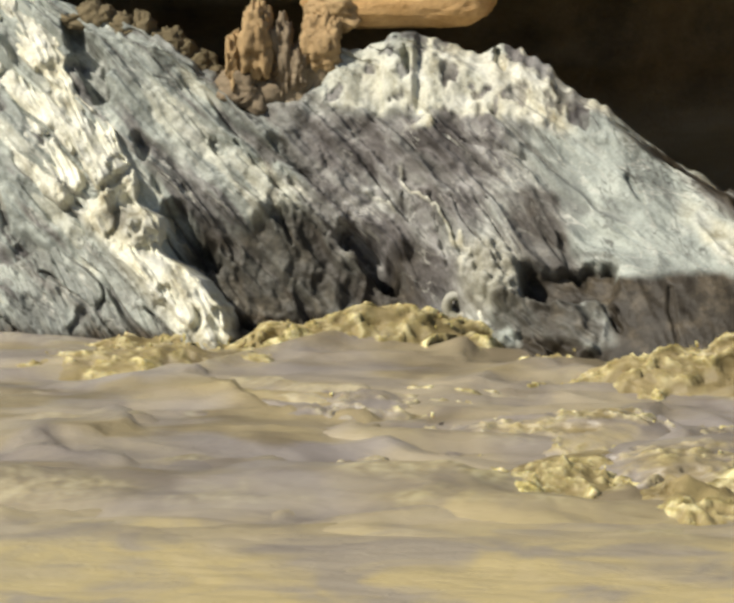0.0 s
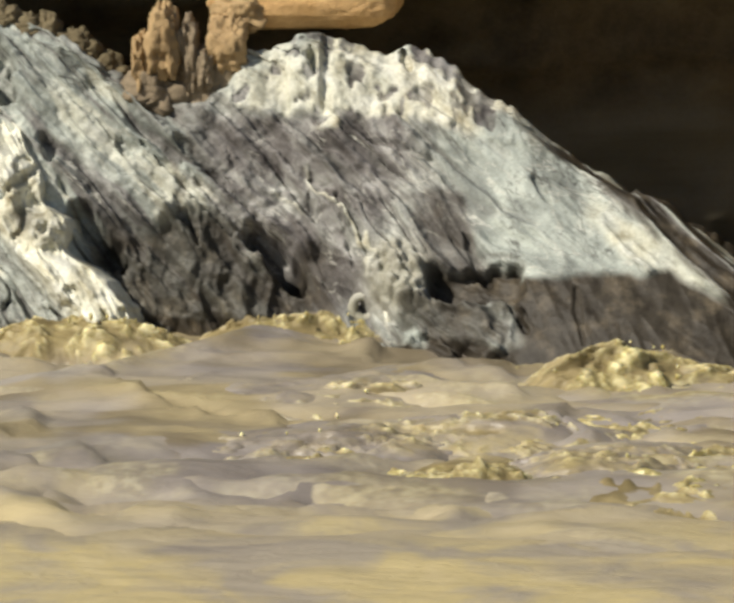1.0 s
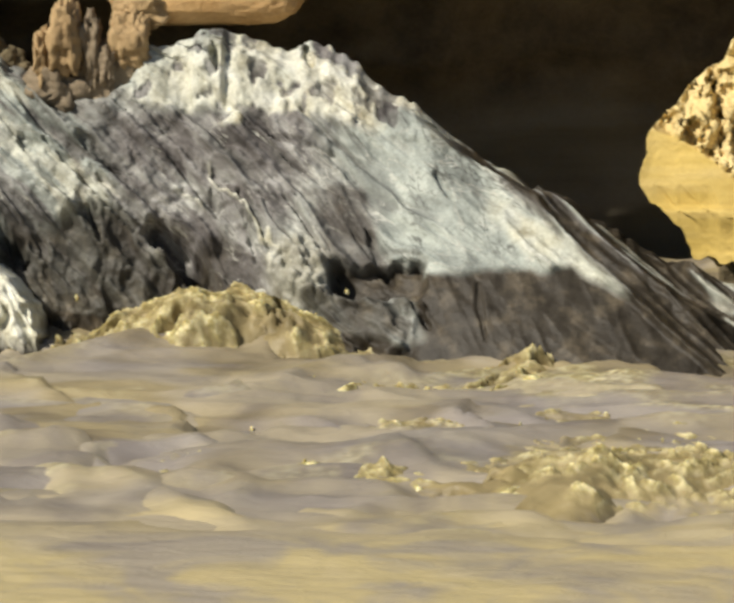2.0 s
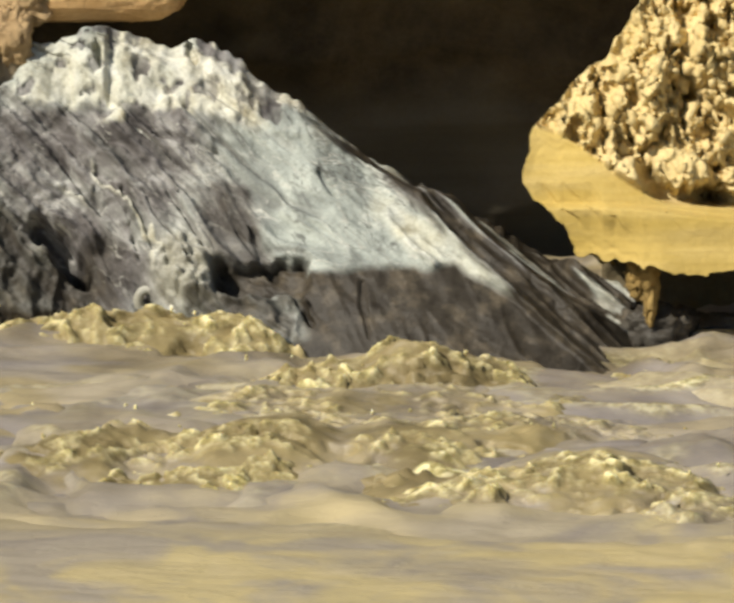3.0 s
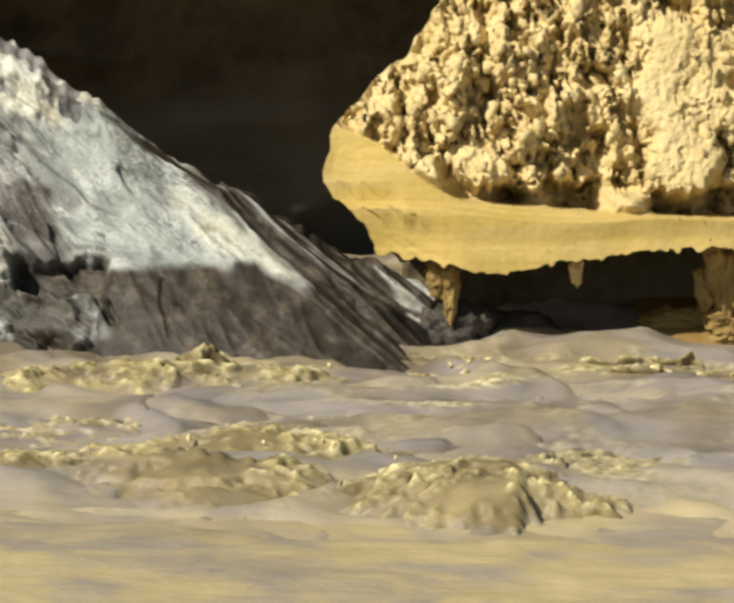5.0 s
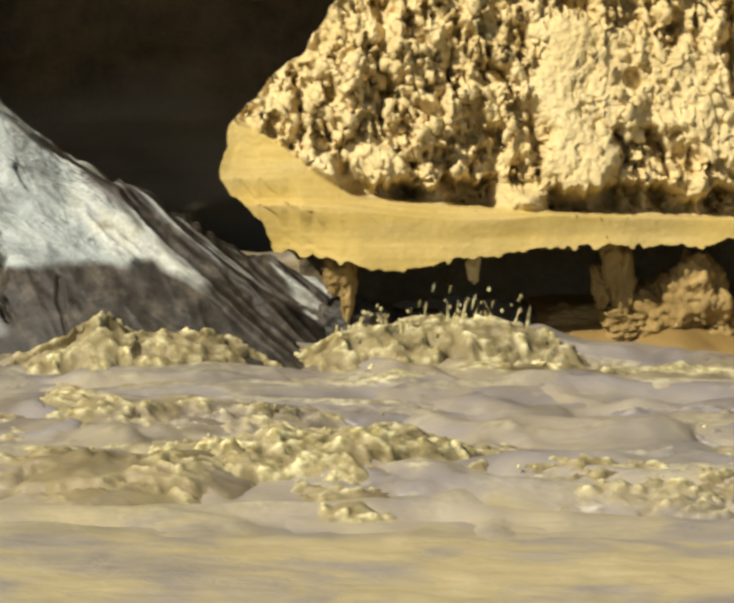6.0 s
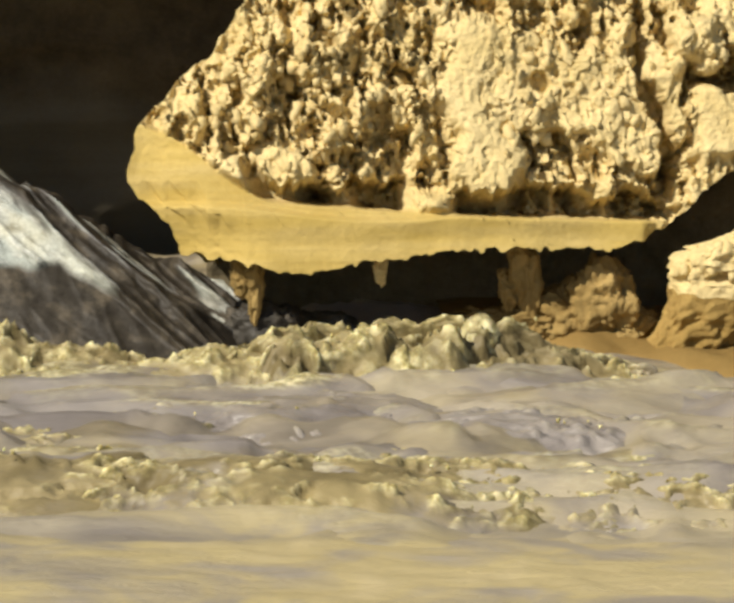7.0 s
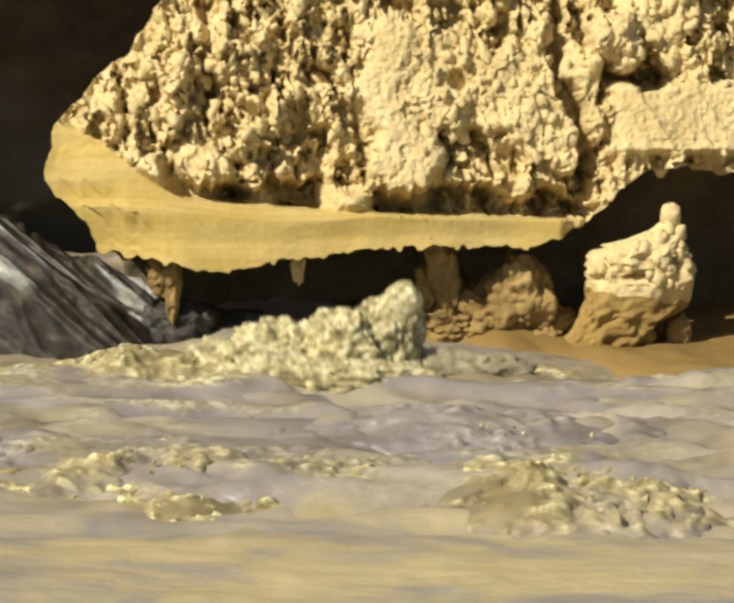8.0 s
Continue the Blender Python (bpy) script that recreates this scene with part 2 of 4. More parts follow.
# creases in the face: from x, w to x, w, width, depth (w: the height as seen, z + 0.19 y)
CREASES = [(-3.25, 1.45, -2.55, 0.80, 0.035, 0.07), (-2.62, 0.76, -2.28, 0.36, 0.085, 0.28), (-3.05, 1.15, -2.55, 0.62, 0.03, 0.05),
           (-2.05, 0.92, -1.93, 0.45, 0.03, 0.06), (-2.23, 0.95, -2.2, 0.83, 0.03, 0.05), (-0.83, 1.05, -0.7, 0.87, 0.02, 0.04),
           (-1.25, 0.72, -1.08, 0.42, 0.035, 0.06), (0.35, 0.62, 1.05, 0.08, 0.05, 0.10), (-0.25, 0.9, 0.75, 0.10, 0.03, 0.06),
           (0.0, 0.95, 0.6, 0.48, 0.03, 0.05), (-0.98, 0.30, -0.84, 0.08, 0.03, 0.06), (-0.55, 0.36, -0.50, 0.0, 0.014, 0.03),
           (-1.85, 1.28, -1.45, 1.18, 0.03, 0.05), (-3.76, 0.90, -3.42, 0.52, 0.10, 0.30), (-4.44, 2.15, -4.12, 1.55, 0.10, 0.24), (-3.93, 1.36, -3.86, 1.17, 0.06, 0.14), (-3.84, 1.10, -3.76, 0.95, 0.03, 0.08), (-3.46, 1.32, -3.38, 1.22, 0.04, 0.08), (-3.30, 1.28, -2.72, 0.72, 0.022, 0.07), (-3.02, 0.86, -2.92, 0.60, 0.03, 0.07), (-2.235, 1.92, -2.20, 1.66, 0.028, 0.14), (-1.66, 1.95, -1.60, 1.70, 0.03, 0.12), (-0.98, 1.52, -0.55, 1.16, 0.025, 0.06)]


def rock_outcrop():
    outcrop = tagged(new("rock_outcrop"), "pale grey streaked rock slab sloping into muddy water", "rock")
    xs = np.concatenate([np.linspace(-7.1, -5.2, 60), np.linspace(-5.19, 1.48, 590)])
    r = np.concatenate([np.linspace(-0.35, 0, 24)[:-1], np.linspace(0, 1, 210)])
    X, R = np.meshgrid(xs, r, indexing="ij")
    ry, rz = line(X, [(a, b) for a, b, _ in RIDGE]), line(X, [(a, c) for a, _, c in RIDGE])
    fy = line(X, FOOT)
    T = np.clip(R, 0, 1)
    rz = rz + (0.035 * (2 * fbm(X * 5, X * 0 + 3, 0, 5, 3) - 1) + 0.02 * (2 * vnoise(X * 22, 1, 0, 9) - 1)) * (1 - T) ** 8
    Y = ry + (fy - ry) * T
    Z = rz + (-0.4 - rz) * (0.85 * T + 0.15 * T * T)
    Y = Y - 0.12 * np.sin(math.pi * T)
    back = np.clip(-R, 0, 1)
    Y, Z = Y + back * 3.0, Z - back * back * 9.0 * np.clip(rz + 0.4, 0.3, 3) * 0.5
    W = Z + 0.19 * Y
    # the grain of the stone runs down to the right, steeper in the middle
    tilt = np.radians(46 - 10 * step(-1.6, -0.8, X) + 26 * np.exp(-(((X + 2.0) / 0.5) ** 2 + ((W - 0.6) / 0.4) ** 2)))
    a = (X + 1.5) * np.cos(tilt) - (W - 0.8) * np.sin(tilt)
    b = (X + 1.5) * np.sin(tilt) + (W - 0.8) * np.cos(tilt)
    warp = 0.25 * fbm(X * 1.3, W * 1.3, 0, 2, 3)
    smoother = 1 - 0.62 * step(-1.7, -1.2, X) * step(0.1, -0.1, W - (0.96 - 0.91 * (X + 0.41)))
    D = smoother * (0.055 * lumps(a * 1.8 + warp, b * 4.2 + warp * 2, 23)[0] + 0.03 * lumps(a * 4.5 + warp, b * 9 + warp * 2, 24)[0]) + 0.16 * ridged(a * 0.6 + 4, b * 2.2 + warp * 3, 0, 3, 3) + smoother * (0.15 * ridged(a * 1.1, b * 6 + warp * 2.5, 0, 13, 3) + 0.022 * ridged(a * 4, b * 15 + warp * 8, 0, 15, 2) + 0.035 * fbm(X * 24, W * 24, 0, 21, 3))
    # the pale cap along the crest: caked blocks with pits
    low = line(X, [(-2.8, 1.52), (-2.4, 1.45), (-1.58, 1.40), (-1.2, 1.30), (-0.86, 1.20), (-0.6, 1.10)])
    cap = step(-0.03, 0.04, W - low + 0.10 * (fbm(X * 5, W * 5, 0, 71, 4) - 0.5)) * step(-2.84, -2.72, X) * step(-0.55, -0.95, X)
    cake, own = lumps(X * 3.1 + 0.35 + 0.3 * fbm(X * 4, W * 4, 0, 72, 3), W * 2.2 + 0.2, 73)
    pock = step(0.56, 0.64, fbm(X * 9, W * 7, 0, 74, 4)) * cap
    D = D * (1 - 0.75 * cap) + cap * (0.13 + 0.05 * cake + 0.10 * (fbm(X * 5, W * 4, 0, 75, 5, 0.6) - 0.5)) - 0.025 * pock
    D = D + 0.07 * cap * step(-2.38, -2.34, X) * step(-2.14, -2.18, X)
    fissure = np.zeros(X.shape)
    for freq, seed, deep in ((3.4, 81, 0.07), (6.5, 83, 0.04)):
        n = 1 - np.abs(2 * vnoise(a * freq * 0.2 + 3, b * freq + warp * freq * 0.8, 0, seed) - 1)
        cut = smoother * step(0.86, 0.97, n) * step(0.35, 0.55, vnoise(a * 2.2, b * 4, 0, seed + 1))
        D, fissure = D - deep * cut, np.maximum(fissure, cut)
    vein = np.zeros(X.shape)                      # thin pale veins that wander down the slope
    for freq, seed in ((2.6, 57), (4.6, 58)):
        n = 1 - np.abs(2 * vnoise(a * freq * 0.18 + 0.3 * fbm(X * 3, W * 3, 0, seed + 2, 3), b * freq + 0.7 * fbm(X * 5, W * 5, 0, seed + 4, 3), 0, seed) - 1)
        vein = np.maximum(vein, step(0.93, 0.985, n) * step(0.45, 0.6, vnoise(a * 1.8 + 7, b * 2.5, 0, seed + 6)))
    vein = vein * step(-3.6, -3.2, X) * step(-1.45, -1.75, X) * step(0.30, 0.45, W)
    D = D + 0.035 * vein
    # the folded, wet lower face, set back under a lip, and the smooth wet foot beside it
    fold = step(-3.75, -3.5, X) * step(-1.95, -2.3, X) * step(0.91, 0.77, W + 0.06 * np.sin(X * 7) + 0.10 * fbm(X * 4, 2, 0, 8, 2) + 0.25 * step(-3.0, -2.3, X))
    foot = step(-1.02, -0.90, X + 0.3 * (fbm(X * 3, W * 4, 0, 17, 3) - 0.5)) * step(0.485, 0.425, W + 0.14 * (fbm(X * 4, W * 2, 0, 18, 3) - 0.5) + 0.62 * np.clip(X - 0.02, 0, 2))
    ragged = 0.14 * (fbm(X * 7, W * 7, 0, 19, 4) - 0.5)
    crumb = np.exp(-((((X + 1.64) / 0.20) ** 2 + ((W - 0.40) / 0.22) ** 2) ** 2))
    # The undercut is sunk in, and its shade is also painted on as dark brown.
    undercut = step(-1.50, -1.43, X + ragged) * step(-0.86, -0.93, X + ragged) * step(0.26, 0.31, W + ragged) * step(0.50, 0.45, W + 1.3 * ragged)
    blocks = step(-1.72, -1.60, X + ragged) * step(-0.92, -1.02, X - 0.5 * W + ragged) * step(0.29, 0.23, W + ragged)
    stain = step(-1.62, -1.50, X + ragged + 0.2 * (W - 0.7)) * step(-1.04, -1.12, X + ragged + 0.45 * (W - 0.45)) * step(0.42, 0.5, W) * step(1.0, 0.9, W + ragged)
    D = D * (1 - 0.6 * fold - 0.9 * foot) - 0.11 * fold + 0.06 * foot + crumb * (0.06 + 0.09 * lumps(X * 11, W * 11, 27)[0] + 0.05 * lumps(X * 22, W * 22, 28)[0]) - 0.16 * undercut + blocks * (0.14 * ridged(a * 4.5 + 2, b * 7, 0, 29, 3) + 0.07 * lumps(a * 9, b * 12, 30)[0] - 0.03)
    D = D + fold * (0.07 * ridged(X * 2.6 + 0.2 * np.sin(W * 6) + 0.5 * W, W * 0.5, 0, 33, 2) + 0.10 * ridged(X * 7.5 + 0.22 * np.sin(W * 13 + 3 * X) + 0.8 * W, W * 0.6, 0, 34, 2) + 0.05 * ridged(X * 11 + 0.3 * np.sin(W * 19 + 2 * X) + 2.5 * W, W * 3, 0, 37, 2) + 0.06 * (fbm(X * 12, W * 9, 0, 32, 3) - 0.5)) + foot * (0.07 * ridged(X * 2.2 + W, W * 0.8, 0, 35, 3) + 0.03 * fbm(X * 9, W * 7, 0, 36, 3))
    for x0, w0, x1, w1, wide, deep in CREASES:
        dx, dw = x1 - x0, w1 - w0
        t = np.clip(((X - x0) * dx + (W - w0) * dw) / (dx * dx + dw * dw), 0, 1)
        far = np.hypot(X - x0 - t * dx, W - w0 - t * dw) + (0.06 + 0.6 * wide) * (fbm(X * 9, W * 9, 0, 41, 4) - 0.5)
        taper = wide * (0.25 + 0.9 * np.sqrt(np.clip(4 * t * (1 - t), 0, 1)))
        D = D - deep * step(taper, taper * 0.35, far)
    # the dark flank is split into long splinters that run down with the ridge
    edge = 0.96 - 0.91 * (X + 0.41)          # upper border of the pale sheet towards the dark flank
    flank = step(-0.05, 0.07, W - edge + 0.06 * (fbm(X * 4, W * 4, 0, 54, 3) - 0.5)) * step(-1.0, -0.6, X)
    along, across = X * 0.74 - W * 0.67, X * 0.67 + W * 0.74
    splinter = ridged(along * 0.6 + 2, across * 8 + 0.5 * warp, 0, 55, 2)
    sliver = fbm(along * 1.3, across * 15 + warp, 0, 56, 3) - 0.5
    D = D * (1 - 0.75 * flank) + flank * (0.30 * splinter + 0.20 * sliver + 0.05)
    fade = step(-0.3, 0.02, R)
    Y, Z = Y - 0.8 * D * fade, Z + 0.5 * D * fade * step(0, 0.12, R)
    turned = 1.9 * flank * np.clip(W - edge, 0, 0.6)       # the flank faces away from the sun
    Y, Z = Y + turned, Z - 0.19 * turned
    # natural staining of the stone, with some shading of the relief painted in
    n1, n2 = fbm(X * 3, W * 3, 0, 51, 4) - 0.5, fbm(a * 1.5, b * 9, 0, 53, 3) - 0.5
    # Raised layers come out paler, a highlight painted along the relief.
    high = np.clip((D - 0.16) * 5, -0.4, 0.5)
    pale = step(-0.15, 0.15, X + 1.66 - 0.55 * (1.4 - W) + 0.5 * n1 + 0.25 * n2) * step(0.05, -0.05, W - edge - 0.02 + 0.15 * n1)
    pale = np.maximum(pale, step(0.0, 0.25, -2.95 - X - 0.9 * (W - 1.2) + 0.8 * n1 + 1.2 * n2) * 0.9)
    pale = np.maximum(pale, step(1.35, 1.5, W + 0.3 * n1) * step(-2.7, -2.4, X))
    pale = np.maximum(pale, np.exp(-(((X + 3.62 - 0.5 * (1.15 - W)) / 0.24) ** 2 + ((W - 1.15) / 0.26) ** 2) ** 2 + n1))
    # The flank's dark stone is darkened further to hold its turned-away shade.
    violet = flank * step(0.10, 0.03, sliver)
    violet = np.maximum(violet, 0.75 * step(0.15, -0.15, np.abs(W - 1.33 + 0.12 * (X + 2)) - 0.12 + 0.4 * n1) * step(-3.4, -2.9, X) * step(-1.4, -1.75, X))
    violet = np.maximum(violet, 0.85 * np.exp(-(((X + 1.40) / 0.22) ** 2 + ((W - 0.70) / 0.28) ** 2) ** 2 + 1.5 * n1))
    violet = np.maximum(violet, np.clip(0.88 + 1.8 * n1 + 1.2 * n2, 0, 0.97) * step(-3.3, -2.7, X) * step(-1.3, -1.7, X + 0.4 * (1.2 - W)) * step(1.5, 1.4, W))
    violet = np.maximum(violet, 0.5 * step(0.05, 0.3, n2 + 0.3 * n1) * step(-1.5, -1.8, X))
    violet = violet * (1 - 0.8 * np.exp(-(((X + 3.66 - 0.5 * (1.15 - W)) / 0.24) ** 2 + ((W - 1.15) / 0.26) ** 2) ** 2))
    strip = step(0.14, -0.10, X + 3.68 - 0.885 * (1.93 - W) + 0.5 * n2 + 0.3 * n1) * step(1.85, 1.65, W + 0.5 * n1)      # the pale strip beside the front slab
    pale, violet = np.maximum(pale, 0.95 * strip), violet * (1 - 0.85 * strip) + 0.8 * strip * step(0.12, 0.24, n2)
    # Cracks are painted dark as shade, besides being cut in.
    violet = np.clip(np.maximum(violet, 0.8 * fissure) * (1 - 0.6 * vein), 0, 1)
    cream = step(0.06, -0.04, np.abs(W - edge + 0.14 + 0.2 * n1) - 0.09) * step(-0.55, -0.05, X + 0.4 * n1) * step(0.95, 0.6, X) * np.clip(0.75 + 1.6 * n1, 0, 1)
    cream = np.maximum(np.maximum(cream, crumb * 0.7), 0.75 * vein * (1 - fold))
    pale = np.clip(np.maximum(pale * (1 - stain), 0.9 * blocks * step(0.42, 0.56, fbm(a * 4, b * 7, 0, 48, 3))), 0, 1)
    violet = np.clip(np.maximum(violet * (1 - 0.5 * blocks), stain * 0.7), 0, 1)
    # Pits of the cap are coloured dark as well as sunk.
    pale, violet = np.maximum(pale, cap), violet * (1 - 0.9 * cap) + 0.75 * pock + cap * (1 - step(-2.40, -2.34, X) * step(-1.95, -2.02, X)) * np.clip(0.30 + 2.6 * n1, 0, 0.75) + cap * step(-1.72, -1.60, X) * step(0.0, 0.12, W - low - 0.06) * np.clip(0.45 + 2.4 * n1, 0, 0.8)
    violet = np.clip(violet, 0, 1)
    # Raised slivers on the flank are painted pale against the dark.
    cream = np.maximum(cream, 0.45 * flank * step(0.08, 0.16, sliver) * step(1.2, 0.95, X))
    cream = np.maximum(cream, 0.4 * strip * step(0.0, -0.12, n2 + 0.4 * n1) * (1 - fold))
    cream = np.clip(np.maximum(cream, cap * np.clip(0.5 + 2.0 * n1, 0, 0.85)) - 0.6 * pock, 0, 1)
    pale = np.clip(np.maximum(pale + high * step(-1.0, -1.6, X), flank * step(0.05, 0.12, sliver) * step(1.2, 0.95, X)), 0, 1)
    # wet holds brown and damp stone, plus painted shade on flank and undercut.
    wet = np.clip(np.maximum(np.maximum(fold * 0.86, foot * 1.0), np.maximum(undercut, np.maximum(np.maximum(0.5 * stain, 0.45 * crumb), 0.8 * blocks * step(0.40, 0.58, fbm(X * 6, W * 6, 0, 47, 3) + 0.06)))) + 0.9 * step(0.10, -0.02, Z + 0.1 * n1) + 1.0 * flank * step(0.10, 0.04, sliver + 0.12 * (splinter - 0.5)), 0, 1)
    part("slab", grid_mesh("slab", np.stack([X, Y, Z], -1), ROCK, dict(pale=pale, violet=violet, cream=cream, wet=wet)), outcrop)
    # a pale ring-shaped nodule and a pale flake below it
    spot = np.argmin((X + 1.87) ** 2 + (Z + 0.19 * Y - 0.27) ** 2)
    y, z = Y.ravel()[spot] - 0.08, Z.ravel()[spot] + 0.02
    A, B = np.meshgrid(np.linspace(0, 2 * math.pi, 28, endpoint=False), np.linspace(0, 2 * math.pi, 12, endpoint=False), indexing="ij")
    r = 0.068 + 0.012 * (fbm(np.cos(A) * 2, np.sin(A) * 2, 0, 43, 2) - 0.5) + 0.028 * np.cos(B)
    v = np.stack([-1.87 + r * np.cos(A) * 1.1, y + 0.04 + 0.028 * np.sin(B), z + r * np.sin(A)], -1)
    i, j = np.meshgrid(np.arange(28), np.arange(12), indexing="ij")
    f = np.stack([i * 12 + j, i * 12 + (j + 1) % 12, (i + 1) % 28 * 12 + (j + 1) % 12, (i + 1) % 28 * 12 + j], -1).reshape(-1, 4)
    one = np.ones(v.size // 3)
    part("ring_nodule", mesh_from("ring_nodule", v.reshape(-1, 3), f, ROCK, dict(pale=0.3 * one, violet=0 * one, cream=0.7 * one, wet=0.4 * one)), outcrop, "pale ring-shaped nodule")
    v, f = blob((0, 0, 0), (0.022, 0.03, 0.12), 44, 0.4, 3)
    v = v + np.stack([-0.25 * v[:, 2], 0 * v[:, 2], 0 * v[:, 2]], -1) + (-1.70, y - 0.10, z - 0.12)
    one = np.ones(len(v))
    part("flake", mesh_from("flake", v, f, ROCK, dict(pale=one, violet=0 * one, cream=one, wet=0 * one)), outcrop, "pale flake of stone")
    return outcrop


EDGE = [(2.9, -4.95), (2.18, -4.56), (1.63, -4.27), (1.415, -4.06), (1.19, -3.96), (0.94, -3.92), (0.87, -3.80), (0.73, -3.74), (0.60, -3.70), (0.42, -3.46), (0.305, -3.34), (0.12, -3.30), (-0.5, -3.15)]
INNER = [(2.9, -6.6), (1.55, -5.0), (1.27, -4.75), (1.0, -4.5), (0.8, -4.2), (0.68, -4.06), (0.41, -3.84), (0.17, -3.64), (-0.5, -3.45)]


def front_slab(outcrop):
    """The slab that lies in front, with a thick pale broken edge."""
    w = np.linspace(2.9, -0.45, 260)
    q = np.concatenate([np.linspace(0, 0.35, 20)[:-1], np.linspace(0.35, 1, 300), 1 + np.linspace(0.02, 0.35, 14)])
    W, Q = np.meshgrid(w, q, indexing="ij")
    jag = 0.06 * (2 * fbm(W * 6, 1, 0, 61, 3) - 1)
    ex, ix = line(W, EDGE) + jag, line(W, INNER)
    X = np.where(Q <= 1, -7.1 + (ex + 7.1) * np.clip(Q, 0, 1) ** 0.7, ex + 0.03 * np.sin((Q - 1) * 9))
    Y = 0.42 + 0.45 * (W - 0.1) - 0.28 * (X + 3.8)
    rim = step(-0.12, 0.1, X - ix)
    a, b = X * 0.75 - W * 0.66, X * 0.66 + W * 0.75
    a2, b2 = X * 0.5 - W * 0.87, X * 0.87 + W * 0.5
    D = 0.16 * rim + 0.12 * ridged(a * 0.7, b * 3 + 7, 0, 63, 3) + 0.075 * ridged(a2 * 1.2 + 3, b2 * 8, 0, 65, 3) + 0.05 * ridged(a2 * 4, b2 * 18, 0, 66, 2) + rim * (0.07 * ridged(a2 * 1.0, b2 * 5, 0, 67, 3) - 0.05 * step(0.60, 0.67, fbm(a2 * 5, b2 * 9, 0, 69, 3))) + 0.03 * fbm(X * 24, W * 24, 0, 68, 3)
    fissure = np.zeros(X.shape)
    for freq, seed, deep in ((4.0, 87, 0.10), (9.0, 89, 0.07)):
        n = 1 - np.abs(2 * vnoise(a * freq * 0.22 + 3, b * freq + 0.12 * fbm(X * 2, W * 2, 0, 4, 2) * freq, 0, seed) - 1)
        cut = step(0.84, 0.97, n) * step(0.35, 0.55, vnoise(a * 2.2, b * 4, 0, seed + 1))
        D, fissure = D - deep * cut, np.maximum(fissure, cut)
    tan = np.exp(-((((X + 3.86) / 0.13) ** 2 + ((W - 0.80) / 0.15) ** 2) ** 2))
    D = D + tan * (0.04 + 0.06 * lumps(X * 14, W * 14, 7)[0])
    D = D - 0.10 * np.exp(-(((X + 4.0) / 0.10) ** 2 + ((W - 0.88) / 0.12) ** 2)) - 0.10 * np.exp(-(((X + 3.93) / 0.05) ** 2 + ((W - 1.38) / 0.12) ** 2))
    Y = Y - D + np.clip(Q - 1, 0, 1) * 3.0 + 0.10 * step(0.16, 0, ex - X)
    Z = W - 0.19 * Y
    n = fbm(a * 2, b * 8, 0, 71, 4) - 0.5
    pale = np.clip(0.75 + 1.8 * n, 0, 1)
    cream = np.clip(np.maximum(rim, step(1.05, 1.35, W + 0.4 * n)) * (0.98 + 1.2 * n), 0, 1)
    # Wet by the waterline; browner also on the tan lump and its dent.
    wet = np.clip(step(0.14, 0.0, Z + 0.2 * n) + 0.28 * tan + 0.75 * np.exp(-(((X + 4.02) / 0.09) ** 2 + ((W - 0.84) / 0.10) ** 2)), 0, 1)
    # Here too the cracks carry painted shade on top of their depth.
    part("front_slab", grid_mesh("front_slab", np.stack([X, Y, Z], -1), ROCK, dict(pale=pale, violet=np.maximum(np.clip(n * 2, 0, 0.35) * (1 - rim), 0.6 * fissure), cream=np.clip(np.maximum(cream, tan) - 0.35 * fissure, 0, 1), wet=wet), True), outcrop, "broken slab with a thick cream edge")


def boulder(name, centre, size, seed, material, parent, rough=0.3, knob=5.0, box=0.75, label="", masks=None, rings=60, cols=90, mottle=0.0, slits=0.0):
    """One uneven stone: a rounded box with broad dents, small lumps, pits and, where asked, upright slits and dark mottling."""
    v, f = blob((0, 0, 0), (1, 1, 1), seed, 0.0, 2, 0, rings, cols)
    d = np.sign(v) * np.abs(v) ** box
    n = fbm(v[:, 0] * 1.6 + seed, v[:, 1] * 1.6, v[:, 2] * 1.6, seed, 4) - 0.5
    k = ridged(v[:, 0] * knob * 0.6 + seed, v[:, 1] * knob * 0.6, v[:, 2] * knob * 0.6, seed + 5, 3) - 0.4
    g = fbm(v[:, 0] * knob * 2.2, v[:, 1] * knob * 2.2, v[:, 2] * knob * 2.2 + seed, seed + 9, 3) - 0.5
    cut = step(0.86, 0.98, 1 - np.abs(2 * vnoise(v[:, 0] * 1.7 + seed + 2.0 * n, v[:, 2] * 0.9 + 2 * n, 0, seed + 11) - 1)) * slits * step(0.35, 0.55, vnoise(v[:, 0] * 2, v[:, 2] * 2 + seed, 0, seed + 12))
    d = d * (1 + rough * (1.4 * n + 0.35 * k + 0.5 * g) - 0.14 * cut)[:, None] * np.asarray(size) + np.asarray(centre)
    one = np.ones(len(v))
    given = {key: one * value for key, value in (masks or {"band": 0}).items()}
    if mottle:
        dark = mottle * step(0.50, 0.62, fbm(v[:, 0] * 3 + seed, v[:, 1] * 3, v[:, 2] * 2.4, seed + 13, 4)) + 0.8 * cut
        given["violet"] = np.clip(given["violet"] + dark, 0, 1)
        given["cream"] = np.clip(given["cream"] - dark + 0.5 * step(0.5, 0.65, fbm(v[:, 0] * 2 + 5, v[:, 1] * 2, v[:, 2] * 2, seed + 15, 3)), 0, 1)
